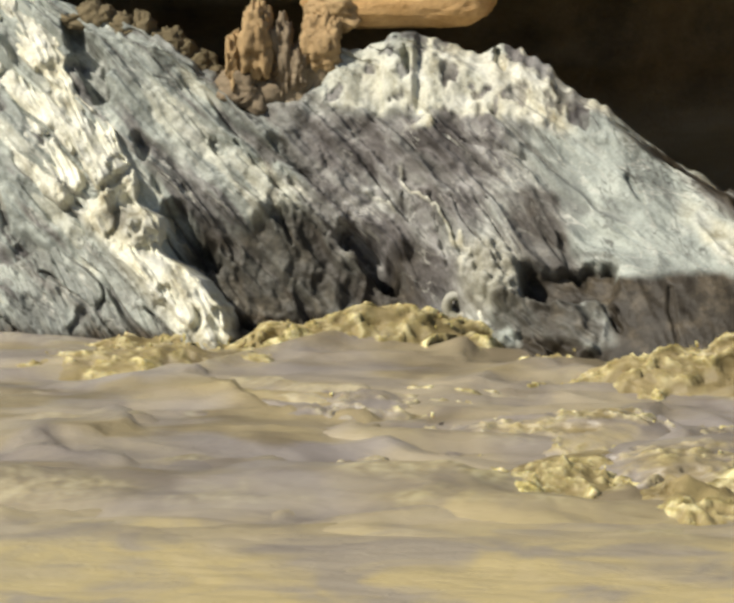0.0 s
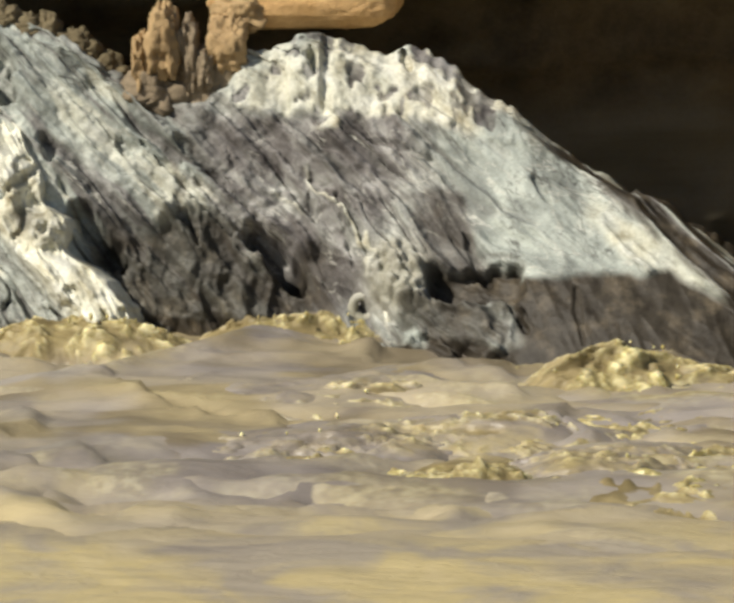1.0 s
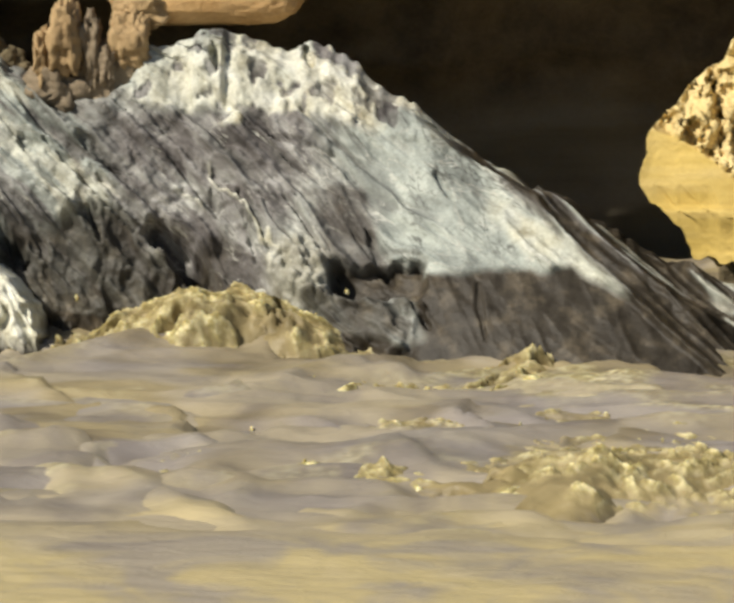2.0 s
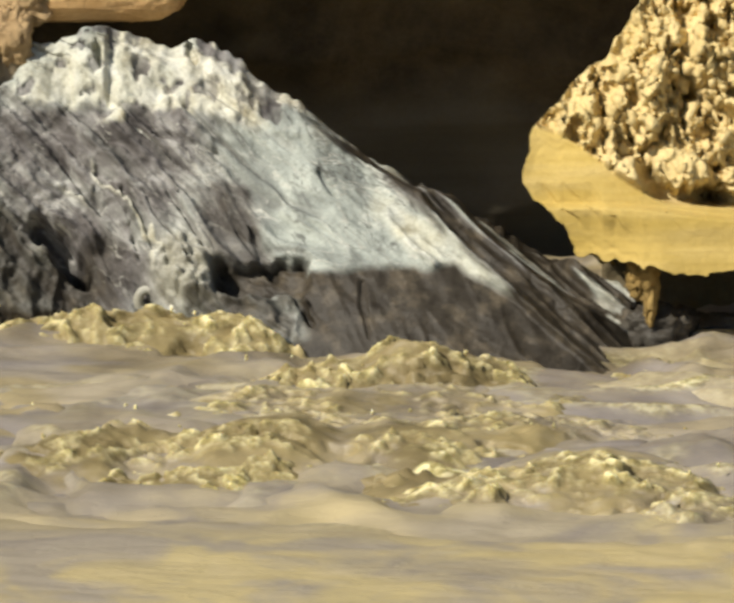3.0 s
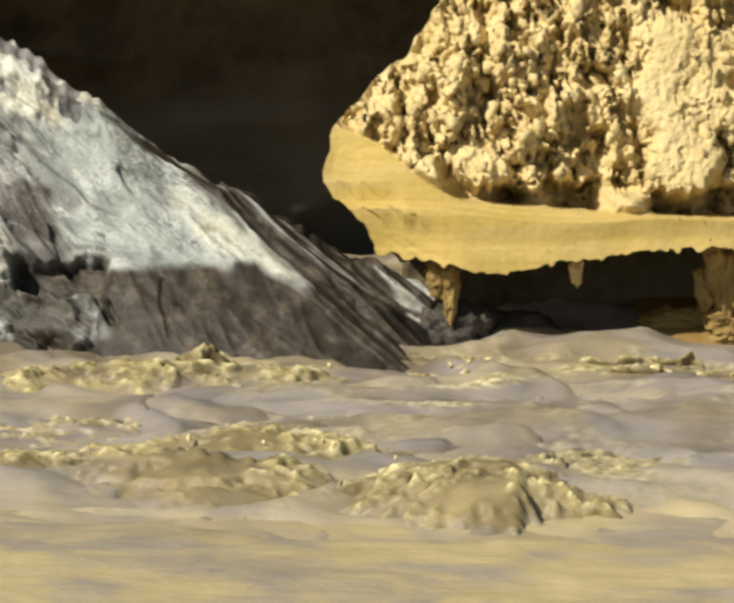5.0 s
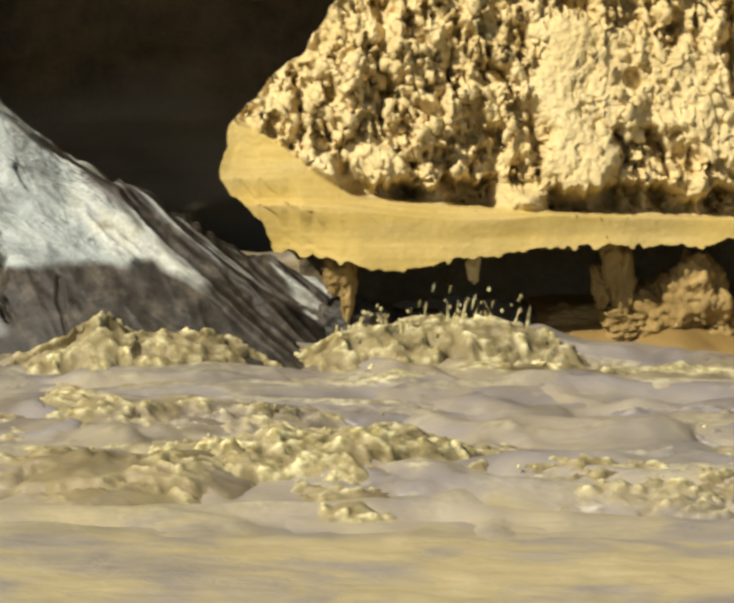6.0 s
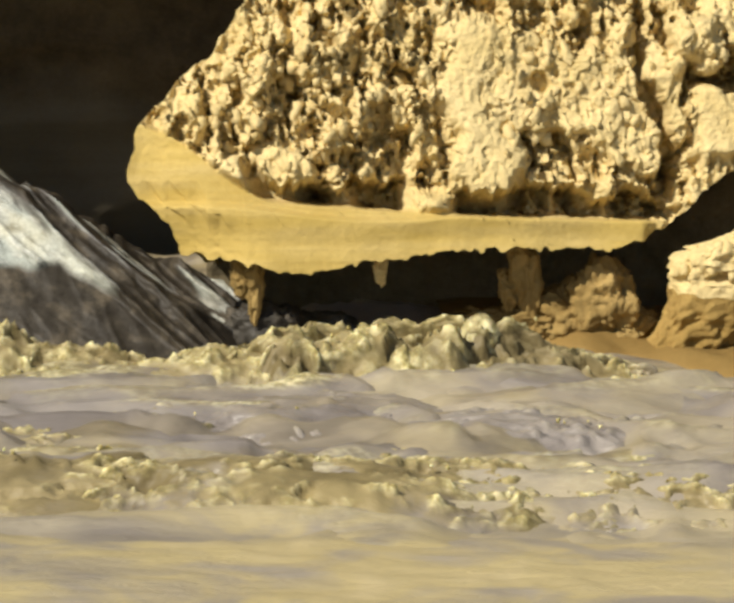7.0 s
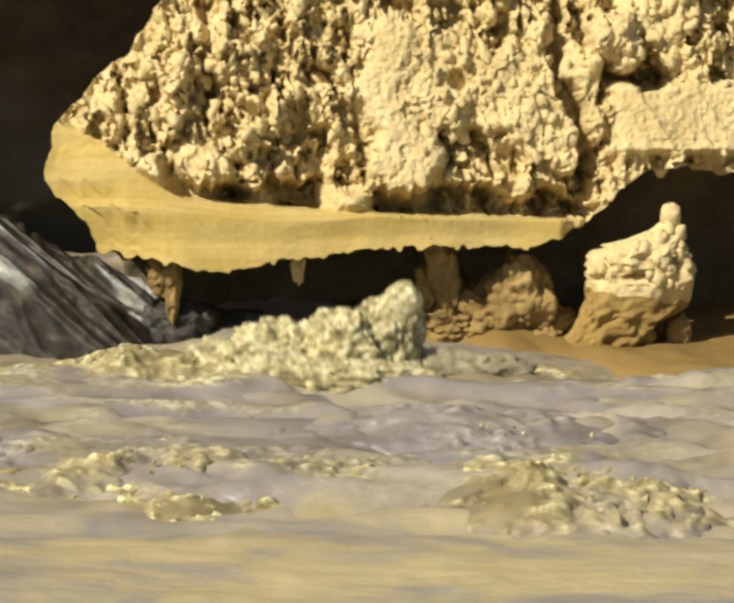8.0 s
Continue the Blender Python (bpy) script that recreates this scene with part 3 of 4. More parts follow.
    return part(name, mesh_from(name, d, f, material, given), parent, label)


def crest_knobs(outcrop):
    """The crumbling brown knobs on the crest."""
    # x, y, z, half width, half height, tan or brown, shape of the box, slits
    for i, (x, y, z, rx, rz, tone, box, slits) in enumerate((
            (-3.17, 1.10, 1.78, 0.100, 0.23, 1, 0.80, 0.1), (-3.32, 1.14, 1.64, 0.050, 0.17, 1, 0.90, 0.1), (-3.01, 1.16, 1.66, 0.065, 0.22, 0, 0.85, 0.3), (-3.08, 1.22, 1.47, 0.28, 0.20, 0, 0.90, 0.7),
            (-3.26, 1.15, 1.44, 0.17, 0.16, 0, 1.0, 0.5), (-2.82, 1.20, 1.46, 0.24, 0.22, 0, 0.95, 0.7), (-2.76, 1.16, 1.76, 0.120, 0.19, 1, 0.90, 0.5), (-2.68, 1.25, 1.97, 0.16, 0.13, 1, 0.85, 0.2),
            (-2.90, 1.14, 1.58, 0.055, 0.16, 0, 1.0, 0.3))):
        boulder("knob", (x, y, z), (rx, 0.14, rz), 30 + i, TAN if tone else BROWN, outcrop, 0.75, 3.4, box, "crumbling brown earth knob", None, 42, 54, 0, slits)
    for i in range(11):
        x = -4.34 + 0.085 * i
        boulder("knob", (x, 1.36, float(line(x, [(a, c) for a, _, c in RIDGE])) - 0.06 + 0.03 * (i % 3)), (0.11 - 0.02 * (i % 3), 0.10, 0.07 + 0.04 * (i % 2)), 50 + i, HOLLOW, outcrop, 0.6, 3.0, 0.9, "crumbling brown earth knob", None, 34, 44, 0, 0.5)


def orange_block():
    ob = tagged(new("sandstone_block"), "smooth orange sandstone block above the rock crest", "rock")
    boulder("block", (-2.30, 1.6, 2.10), (0.62, 0.42, 0.29), 12, ORANGE, ob, 0.10, 5, 0.5, "", None, 70, 110)


outcrop = rock_outcrop()
front_slab(outcrop)
crest_knobs(outcrop)
orange_block()


# ---------------------------------------------------------------- the sand bank with its ledge
LEFT = [(3.4, 1.60), (2.24, 1.18), (2.07, 1.09), (1.79, 0.95), (1.62, 0.73), (1.36, 0.49), (1.04, 0.42), (0.85, 0.56), (0.72, 0.70), (0.58, 0.74), (0.45, 0.80)]
LIP = [(0.5, 0.53), (0.88, 0.56), (1.25, 0.47), (1.5, 0.43), (1.88, 0.51), (2.05, 0.50), (2.3, 0.58), (2.8, 0.59), (3.43, 0.60), (3.52, 0.63), (3.74, 0.74), (3.95, 0.95), (4.1, 1.06), (4.35, 1.10), (4.6, 1.05), (5.0, 1.05)]


# dark pockets in the crumbling face: x, height, half width, half height, depth
PITS = [(1.46, 1.62, 0.12, 0.10, 0.26), (1.18, 1.12, 0.06, 0.13, 0.22), (2.08, 1.66, 0.07, 0.08, 0.2), (1.32, 1.60, 0.05, 0.12, 0.16), (2.14, 1.25, 0.07, 0.12, 0.2), (1.90, 1.92, 0.08, 0.07, 0.2), (2.95, 1.16, 0.07, 0.14, 0.2),
        (3.32, 1.10, 0.05, 0.12, 0.2), (2.26, 1.05, 0.06, 0.12, 0.2), (1.62, 1.98, 0.07, 0.06, 0.18), (2.95, 1.62, 0.06, 0.07, 0.18), (3.2, 1.9, 0.06, 0.08, 0.18)]


def sand_bank():
    bank = tagged(new("sand_bank"), "sunlit crumbling ochre sand bank undercut above the water", "bank")
    u = np.concatenate([np.linspace(-0.10, 0, 14)[:-1], np.linspace(0, 0.87, 590), np.linspace(0.87, 1, 60)[1:]])
    r = np.concatenate([np.linspace(0, 0.35, 40)[:-1], np.linspace(0.35, 1, 300), 1 + np.linspace(0.01, 0.3, 10)])
    U, R = np.meshgrid(u, r, indexing="ij")
    T, V = np.clip(R, 0, 1), np.clip(U, 0, 1)
    right = 5.6
    X0 = 0.42 + (right - 0.42) * V
    lip = line(X0, LIP) + 0.025 * (2 * fbm(X0 * 14, 1, 0, 91, 4) - 1) - 0.03 * step(0.6, 0.9, vnoise(X0 * 26, 3, 0, 90)) * vnoise(X0 * 5, 6, 0, 89)
    W = 3.3 + (lip - 3.3) * T
    lx = line(W, LEFT) + 0.03 * (2 * fbm(W * 9, 4, 0, 92, 3) - 1)
    X = lx + (right - lx) * V + np.clip(-U, 0, 1) * 3.0
    lip = line(X, LIP) + 0.025 * (2 * fbm(X * 14, 1, 0, 91, 4) - 1) - 0.03 * step(0.6, 0.9, vnoise(X * 26, 3, 0, 90)) * vnoise(X * 5, 6, 0, 89)
    W = 3.3 + (lip - 3.3) * T
    # base form: the upper mass leans back, a smooth ledge stands out below it
    ledge_top = 0.80 - 0.07 * np.minimum(X - 2.58, 0) - 0.02 * np.maximum(X - 2.58, 0) + 0.42 * step(1.35, 0.5, X)
    gap = step(3.55, 3.85, X)                       # past the crack there is no ledge
    ledge = step(ledge_top + 0.03, ledge_top - 0.03, W) * (1 - gap)
    Y = 0.10 + 0.30 * (W - 0.9)
    Y = Y - 0.12 * ledge
    Y = Y + 0.20 * step(0.70, 0.0, X - lx) ** 2
    wx, ww = X + 0.06 * (fbm(X * 4, W * 4, 0, 93, 2) - 0.5), W + 0.06 * (fbm(X * 4 + 9, W * 4, 0, 94, 2) - 0.5)
    l1, t1 = lumps(wx * 3.3, ww * 2.5, 1)
    l2, t2 = lumps(wx * 10.0 + 9, ww * 7.6, 2)
    l3, t3 = lumps(wx * 22 + 3, ww * 16, 3)
    hang, t4 = lumps(wx * 11.5 + 5, ww * 4.2, 4)
    l2 = l2 + (hang - l2) * step(1.40, 1.15, W + 0.25 * (vnoise(X * 1.7, 2, 0, 95) - 0.5))
    panel = np.exp(-((X - 2.50 - 0.18 * step(1.40, 1.15, W) + 0.05 * np.sin(W * 9)) / 0.17) ** 4) * step(0.7, 0.5, np.abs(W - 1.45)) * 0.95
    patch = np.maximum(step(0.56, 0.64, fbm(X * 1.7 + 7, W * 1.3, 0, 97, 3)) * 0.8, panel)
    patch = np.maximum(patch, 0.95 * step(3.80, 3.95, X) * step(1.12, 1.2, W) * step(1.66, 1.58, W))
    knoll = np.sqrt(np.clip(1.1 - ((X - 3.92 + 0.25 * (W - 1.86)) / 0.17) ** 2 - ((W - 1.87) / 0.21) ** 2 - 1.6 * (fbm(X * 7, W * 7, 0, 154, 3) - 0.4), 0, 1))
    patch = np.maximum(patch, 0.75 * step(0.1, 0.4, knoll))
    rough = (1 - ledge) * (1 - patch)
    crowd = 0.07 * (fbm(X * 1.6, W * 1.6, 0, 151, 2) - 0.5)
    holes = step(0.535, 0.585, fbm(X * 6.5 + 0.8 * W, W * 4.2, 0, 152, 4, 0.55) + crowd)
    nicks = step(0.55, 0.60, fbm(X * 15 + 1.5 * W, W * 9.5, 0, 153, 3, 0.5) + 0.8 * crowd)
    pits = np.maximum(step(0.56, 0.68, fbm(X * 3.4, W * 2.2, 0, 98, 5)), step(0.58, 0.68, fbm(X * 9, W * 4.5, 0, 96, 4))) * rough
    D = rough * (0.15 * l1 + 0.08 * l2 * (0.3 + 0.9 * t2) + 0.045 * l3 * (0.2 + 1.0 * t3) + 0.09 * (fbm(X * 13, W * 9, 0, 116, 4, 0.5) - 0.5) + 0.08 - 0.13 * holes - 0.08 * nicks) + 0.27 * patch * (1 - ledge) + 0.12 * fbm(X * 1.2, W * 1.2, 0, 99, 3) + 0.02 * (1 - 0.8 * ledge) * fbm(X * 30, W * 30, 0, 101, 3) - 0.11 * pits
    D = D - 0.40 * (1 - ledge) * step(0.03, -0.03, W - ledge_top - 0.08 - 0.22 * np.clip(fbm(X * 6, 5, 0, 118, 4) - 0.25, 0, 1) - 0.08 * (fbm(X * 22, W * 9, 0, 119, 3) - 0.5)) * step(1.3, 1.6, X + 0.4 * fbm(X * 3, 2, 0, 110, 2)) * (1 - gap) * (1 - 0.3 * patch) * step(0.25, 0.40, vnoise(X * 2.6, 8, 0, 115))
    D = D + ledge * (0.075 * step(0.025, -0.025, W - 0.79 - 0.10 * np.clip(1.5 - X, 0, 1) + 0.02 * np.sin(X * 4)) * step(3.5, 2.2, X) + 0.008 * ridged(X * 0.6, W * 7, 0, 103, 2) + 0.03 * step(-0.08, 0.08, W - 0.70 - 0.02 * np.sin(X * 3)) + 0.03 * fbm(X * 1.4, W * 4, 0, 104, 2))
    crack = np.abs(X - 3.56 - 0.09 * (2.2 - W) - 0.05 * np.sin(W * 6) - 0.14 * np.clip(1.5 - W, 0, 1))
    D = D - 0.30 * step(0.075, 0.01, crack + 0.11 * (fbm(X * 9, W * 9, 0, 105, 4) - 0.5)) * step(0.75, 1.0, W)
    for px, pw, rx, rw, deep in PITS:
        D = D - 0.55 * deep * step(1.15, 0.6, np.hypot((X - px) / rx, (W - pw) / rw) + 0.9 * (fbm(X * 9, W * 9, 0, 117, 3) - 0.5)) * (1 - ledge)
    # past the crack: a boulder, a dark pit beside it and a fluted band
    D = D + 0.19 * knoll
    D = D - 0.30 * step(1.0, 0.6, ((X - 4.12) / 0.11) ** 2 + ((W - 1.70) / 0.14) ** 2 + 2.4 * (fbm(X * 8, W * 8, 0, 109, 3) - 0.5))
    D = D + 0.05 * step(3.8, 3.95, X) * step(1.1, 1.2, W) * step(1.62, 1.55, W) * ridged(X * 3.5 + 2.2 * W, W * 0.9, 0, 113, 2)
    Y = Y - D + np.clip(-U, 0, 1) * 14.0
    under = np.clip(R - 1, 0, 1)
    Y = Y + under * 5.0
    Z = W - 0.19 * (Y - under * 5.0) + under * 0.15
    band = np.clip(ledge * (0.85 + 0.5 * (fbm(X * 2, W * 12, 0, 107, 3) - 0.5)), 0, 1)
    part("bank_face", grid_mesh("bank_face", np.stack([X, Y, Z], -1), SAND, dict(band=band)), bank)
    return bank


def recess(bank):
    """The hollow under the ledge, and the earth at its back."""
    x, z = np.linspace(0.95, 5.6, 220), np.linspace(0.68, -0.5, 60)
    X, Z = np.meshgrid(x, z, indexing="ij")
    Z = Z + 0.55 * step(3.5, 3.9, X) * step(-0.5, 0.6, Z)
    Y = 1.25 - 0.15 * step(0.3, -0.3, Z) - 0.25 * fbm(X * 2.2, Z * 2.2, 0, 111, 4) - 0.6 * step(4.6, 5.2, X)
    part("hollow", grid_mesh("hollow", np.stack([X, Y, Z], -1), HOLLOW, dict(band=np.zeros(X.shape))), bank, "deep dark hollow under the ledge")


def drip(bank, x, y, z, long, wide, seed):
    """A lump of earth hanging from the ledge, broad above and ragged below."""
    ob = boulder("hanging_lump", (0, 0, 0), (wide, wide, long * 0.6), seed, EARTH if long > 0.15 else SAND, bank, 0.9, 4, 0.95, "", None, 40, 44)
    co = np.empty(len(ob.data.vertices) * 3, np.float32)
    ob.data.vertices.foreach_get("co", co)
    co = co.reshape(-1, 3)
    co[:, :2] *= (0.95 + 0.22 * co[:, 2] / (long * 0.6))[:, None].clip(0.3, 1.4)
    ob.data.vertices.foreach_set("co", (co + (x, y, z - long * 0.4)).ravel().astype(np.float32))


def clods(bank):
    """Loose nodules of earth sticking to the crumbling face."""
    shapes = []
    for i in range(8):
        v, f = blob((0, 0, 0), (0.032, 0.032, 0.037), 60 + i, 0.9, 1.8, 0, 7, 9)
        shapes.append(mesh_from("clod", v, f, SAND, dict(band=np.zeros(len(v)))))
    rng = random.Random(8)
    co = np.empty(len(bank.children[0].data.vertices) * 3, np.float32)
    bank.children[0].data.vertices.foreach_get("co", co)
    co = co.reshape(-1, 3)
    spots = co[(co[:, 2] > 1.0) & (co[:, 2] < 2.2) & (co[:, 1] < 0.6) & (co[:, 0] > 0.6) & (co[:, 0] < 4.9)]
    made = 0
    while made < 290:
        p = spots[rng.randrange(len(spots))]
        if p[0] < float(line(p[2] + 0.19 * p[1], LEFT)) + 0.16 or p[2] + 0.19 * p[1] < 1.05 + 0.45 * max(0, 1.35 - p[0]) or abs(p[0] - 2.55) < 0.16 or (p[0] > 3.85 and 1.15 < p[2] < 1.6):
            continue
        s = rng.uniform(0.5, 1.3) * (1.4 if rng.random() < 0.12 else 1)
        ob = part("clod", shapes[made % 8], bank.children[0])
        ob.matrix_basis = pose(p[0], p[1] - s * 0.006, p[2], rng.uniform(-40, 40), rng.uniform(-40, 40), rng.uniform(0, 360)) @ Matrix.Diagonal((s, s, s * rng.uniform(0.8, 1.5), 1))
        made += 1


def foot_lumps():
    """Lumps of fallen earth at the back of the hollow."""
    heap = tagged(new("earth_heap"), "crumbly damp ochre earth heap under the overhang", "earth")
    for i, (x, y, z, rx, rz) in enumerate(((3.36, 0.10, 0.24, 0.20, 0.26), (3.16, 0.15, 0.14, 0.22, 0.20), (2.98, 0.2, 0.10, 0.2, 0.12), (3.5, 0.15, 0.04, 0.2, 0.15), (2.75, 0.4, 0.05, 0.3, 0.10))):
        boulder("clod", (x, y, z), (rx, 0.20, rz), 21 + i, EARTH, heap, 0.7, 6, 0.9, "", None, 60, 80)


def shore_stone():
    """The dark stone in the water between the rock's tip and the hollow."""
    ob = tagged(new("shore_stone"), "dark wet stone between the rock slab and the bank", "rock")
    dark = dict(pale=0, violet=0.5, cream=0, wet=0.9)
    boulder("stone", (1.28, 0.22, 0.02), (0.24, 0.22, 0.20), 81, ROCK, ob, 0.5, 5, 0.8, "", dark, 60, 80)
    boulder("stone", (1.58, 0.42, -0.02), (0.30, 0.22, 0.13), 82, ROCK, ob, 0.5, 5, 0.85, "", dark, 60, 80)


PILLAR = [(-0.2, 3.48, 4.20), (0.0, 3.58, 4.14), (0.17, 3.70, 4.14), (0.21, 3.72, 4.18), (0.25, 3.73, 4.32), (0.42, 3.74, 4.39), (0.50, 3.75, 4.38), (0.58, 3.76, 4.34), (0.615, 3.82, 4.34), (0.63, 3.93, 4.335), (0.665, 3.98, 4.33),
          (0.69, 4.08, 4.33), (0.72, 4.13, 4.33), (0.75, 4.16, 4.31), (0.77, 4.20, 4.28)]


def tower():
    """The small weathered pillar of earth that stands in the water beside the bank."""
    ob = tagged(new("earth_pillar"), "small weathered ochre earth pillar standing in the water", "earth")
    z, a = np.linspace(-0.2, 0.77, 130), np.linspace(0, 2 * math.pi, 130, endpoint=False)
    Z, A = np.meshgrid(z, a, indexing="ij")
    lo, hi = line(Z, [(p[0], p[1]) for p in PILLAR]), line(Z, [(p[0], p[2]) for p in PILLAR])
    half = (hi - lo) / 2
    c, sn = np.cos(A), np.sin(A)
    bx, by = half * c, 0.24 * sn
    n = 0.10 * (fbm(bx * 6 + 4, by * 6, Z * 6, 141, 4) - 0.5) + (0.3 + 0.7 * np.maximum(step(0.36, 0.44, Z), step(0.27, 0.20, Z))) * 0.11 * (fbm(bx * 17, by * 17, Z * 15, 143, 3) - 0.5) - step(0.40, 0.48, Z) * 0.08 * step(0.58, 0.66, fbm(bx * 11, by * 11, Z * 11, 147, 2))
    n = n * np.clip(half * 4, 0.15, 1)
    X = (lo + hi) / 2 + (half + n) * np.sign(c) * np.abs(c) ** 0.8
    Y = -0.15 + (np.clip(half, 0, 0.24) * 0.9 + n) * np.sign(sn) * np.abs(sn) ** 0.8
    Z = Z + 0.16 * (fbm(c * 1.6 + 3, sn * 1.6, 0, 149, 4) - 0.5 - 0.15 * c) * np.exp(-((Z - 0.31) / 0.12) ** 2)
    v = np.stack([X, Y, Z], -1).reshape(-1, 3)
    k = 70 * 130                                  # the pale upper layer rests on a browner foot
    part("base", mesh_from("base", v[:k + 130], grid_faces(71, 130, wrap=True), FOOT_EARTH, dict(band=np.zeros(k + 130))), ob, "orange-brown crumbly foot")
    upper = part("pillar", mesh_from("pillar", v[k:], grid_faces(60, 130, wrap=True), SAND, dict(band=0.5 * step(0.36, 0.28, v[k:, 2]))), ob)
    boulder("head", (4.24, -0.17, 0.815), (0.062, 0.062, 0.078), 36, SAND, ob, 0.3, 3, 0.95, "", None, 24, 30)
    rng = random.Random(3)
    for i in range(34):
        z = rng.uniform(0.40, 0.74)
        lo, hi = float(line(z, [(p[0], p[1]) for p in PILLAR])), float(line(z, [(p[0], p[2]) for p in PILLAR]))
        t, r = rng.uniform(-0.95, 0.95), rng.uniform(0.018, 0.042)
        boulder("clod", ((lo + hi) / 2 + t * (hi - lo) / 2, -0.15 - 0.9 * min(0.24, (hi - lo) / 2) * math.sqrt(1 - t * t), z), (r, r, r * 1.2), 300 + i, SAND, upper, 0.6, 2.5, 0.95, "", None, 9, 12)
    boulder("foot", (4.31, -0.12, 0.08), (0.08, 0.12, 0.12), 38, EARTH, ob, 0.4, 4, 0.9, "", None, 30, 36)


def mud_shelf():
    """The low orange shelf of wet earth at the foot of the bank."""
    x, y = np.linspace(2.4, 6.0, 150), np.linspace(-1.9, 1.2, 80)
    X, Y = np.meshgrid(x, y, indexing="ij")
    edge = -0.42 - 1.05 * step(3.4, 4.6, X) + 0.5 * step(3.3, 2.9, X) + 0.15 * (fbm(X * 4, 3, 0, 122, 3) - 0.5)
    Z = 0.08 * step(-0.12, 0.35, Y - edge) - 0.22 * step(0.05, -0.25, Y - edge) + 0.04 * (fbm(X * 5, Y * 5, 0, 121, 3) - 0.5) + 0.02 - 0.06 * step(3.2, 3.7, X) * step(5.0, 4.5, X)
    tagged(new("mud_shelf", grid_mesh("mud_shelf", np.stack([X, Y, Z], -1), MUD, dict(band=np.full(X.shape, 0.85)), True)), "low shelf of wet orange earth", "earth", kind="structure")


bank = sand_bank()
recess(bank)
for x, y, z, long, wide, seed in ((1.15, -0.02, 0.50, 0.20, 0.085, 41), (1.21, -0.02, 0.42, 0.26, 0.05, 42), (1.97, -0.10, 0.52, 0.13, 0.035, 43), (2.85, 0.05, 0.60, 0.30, 0.085, 44),
                                (2.90, 0.06, 0.48, 0.36, 0.07, 45), (2.78, 0.08, 0.40, 0.20, 0.07, 46)):
    drip(bank, x, y, z, long, wide, seed)
foot_lumps()
shore_stone()
tower()
mud_shelf()
clods(bank)


# ---------------------------------------------------------------- the dark cliff behind, and an unseen overhang added to shade it
def cliff():
    x, z = np.linspace(-12, 12, 200), np.linspace(-0.6, 3.6, 60)
    X, Z = np.meshgrid(x, z, indexing="ij")
    Y = 4.9 - 0.48 * Z - 0.9 * fbm(X * 0.5, Z * 0.6, 0, 131, 5) - 0.5 * ridged(X * 0.35, Z * 0.9, 0, 133, 3)
    # band paints the cliff's foot lighter, for light bounced up from below.
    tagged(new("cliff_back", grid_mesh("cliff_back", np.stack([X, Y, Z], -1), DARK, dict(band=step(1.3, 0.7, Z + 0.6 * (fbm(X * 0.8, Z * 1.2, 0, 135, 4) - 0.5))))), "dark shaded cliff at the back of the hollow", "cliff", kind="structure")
    # Overhang out of view, added to keep the sun off the back cliff.
    r = np.linspace(0, 1, 120)
    X, R = np.meshgrid(np.linspace(-12, 12, 200), r, indexing="ij")
    n = fbm(X * 0.8, R * 6, 0, 137, 4) - 0.5
    Y = np.where(R < 0.3, 5.6 - (5.6 - 1.9) * R / 0.3, 1.9 + (R - 0.3) ** 2 * 30.0) - 0.5 * n
    Z = np.where(R < 0.3, 3.3 - 0.3 * R / 0.3, 3.0 + 1.3 * (1 - np.exp(-(R - 0.3) * 9))) + 0.15 * n
    tagged(new("cliff_front", grid_mesh("cliff_front", np.stack([X, Y, Z], -1), CLIFF, dict(band=n * 0))), "unseen overhanging ochre cliff added to shade the back of the hollow", "cliff", kind="structure")


cliff()


# ---------------------------------------------------------------- the river
def swell(X, Y):
    """The standing shape of the stream."""
    front = -3.9 - 0.10 * (X - 0.5) + 0.9 * (fbm(X * 0.8, 3, 0, 211, 3) - 0.5)
    s = 0.10 * np.exp(-((Y - front) / 0.35) ** 2) * step(-1.2, 0.3, X) - 0.09 * np.exp(-((Y - front + 0.55) / 0.4) ** 2)
    s = s + 0.10 * np.exp(-(((X + 2.3) / 0.9) ** 2 + ((Y + 0.1) / 0.5) ** 2)) + 0.12 * np.exp(-(((X - 2.3) / 0.8) ** 2 + ((Y + 0.3) / 0.4) ** 2))
    s = s - 0.12 * np.exp(-(((X - 4.4) / 0.8) ** 2 + ((Y + 0.7) / 0.7) ** 2))
    s = s - 0.12 * np.exp(-(((X - 3.2) / 0.6) ** 2 + ((Y - 0.3) / 0.5) ** 2))
    return s


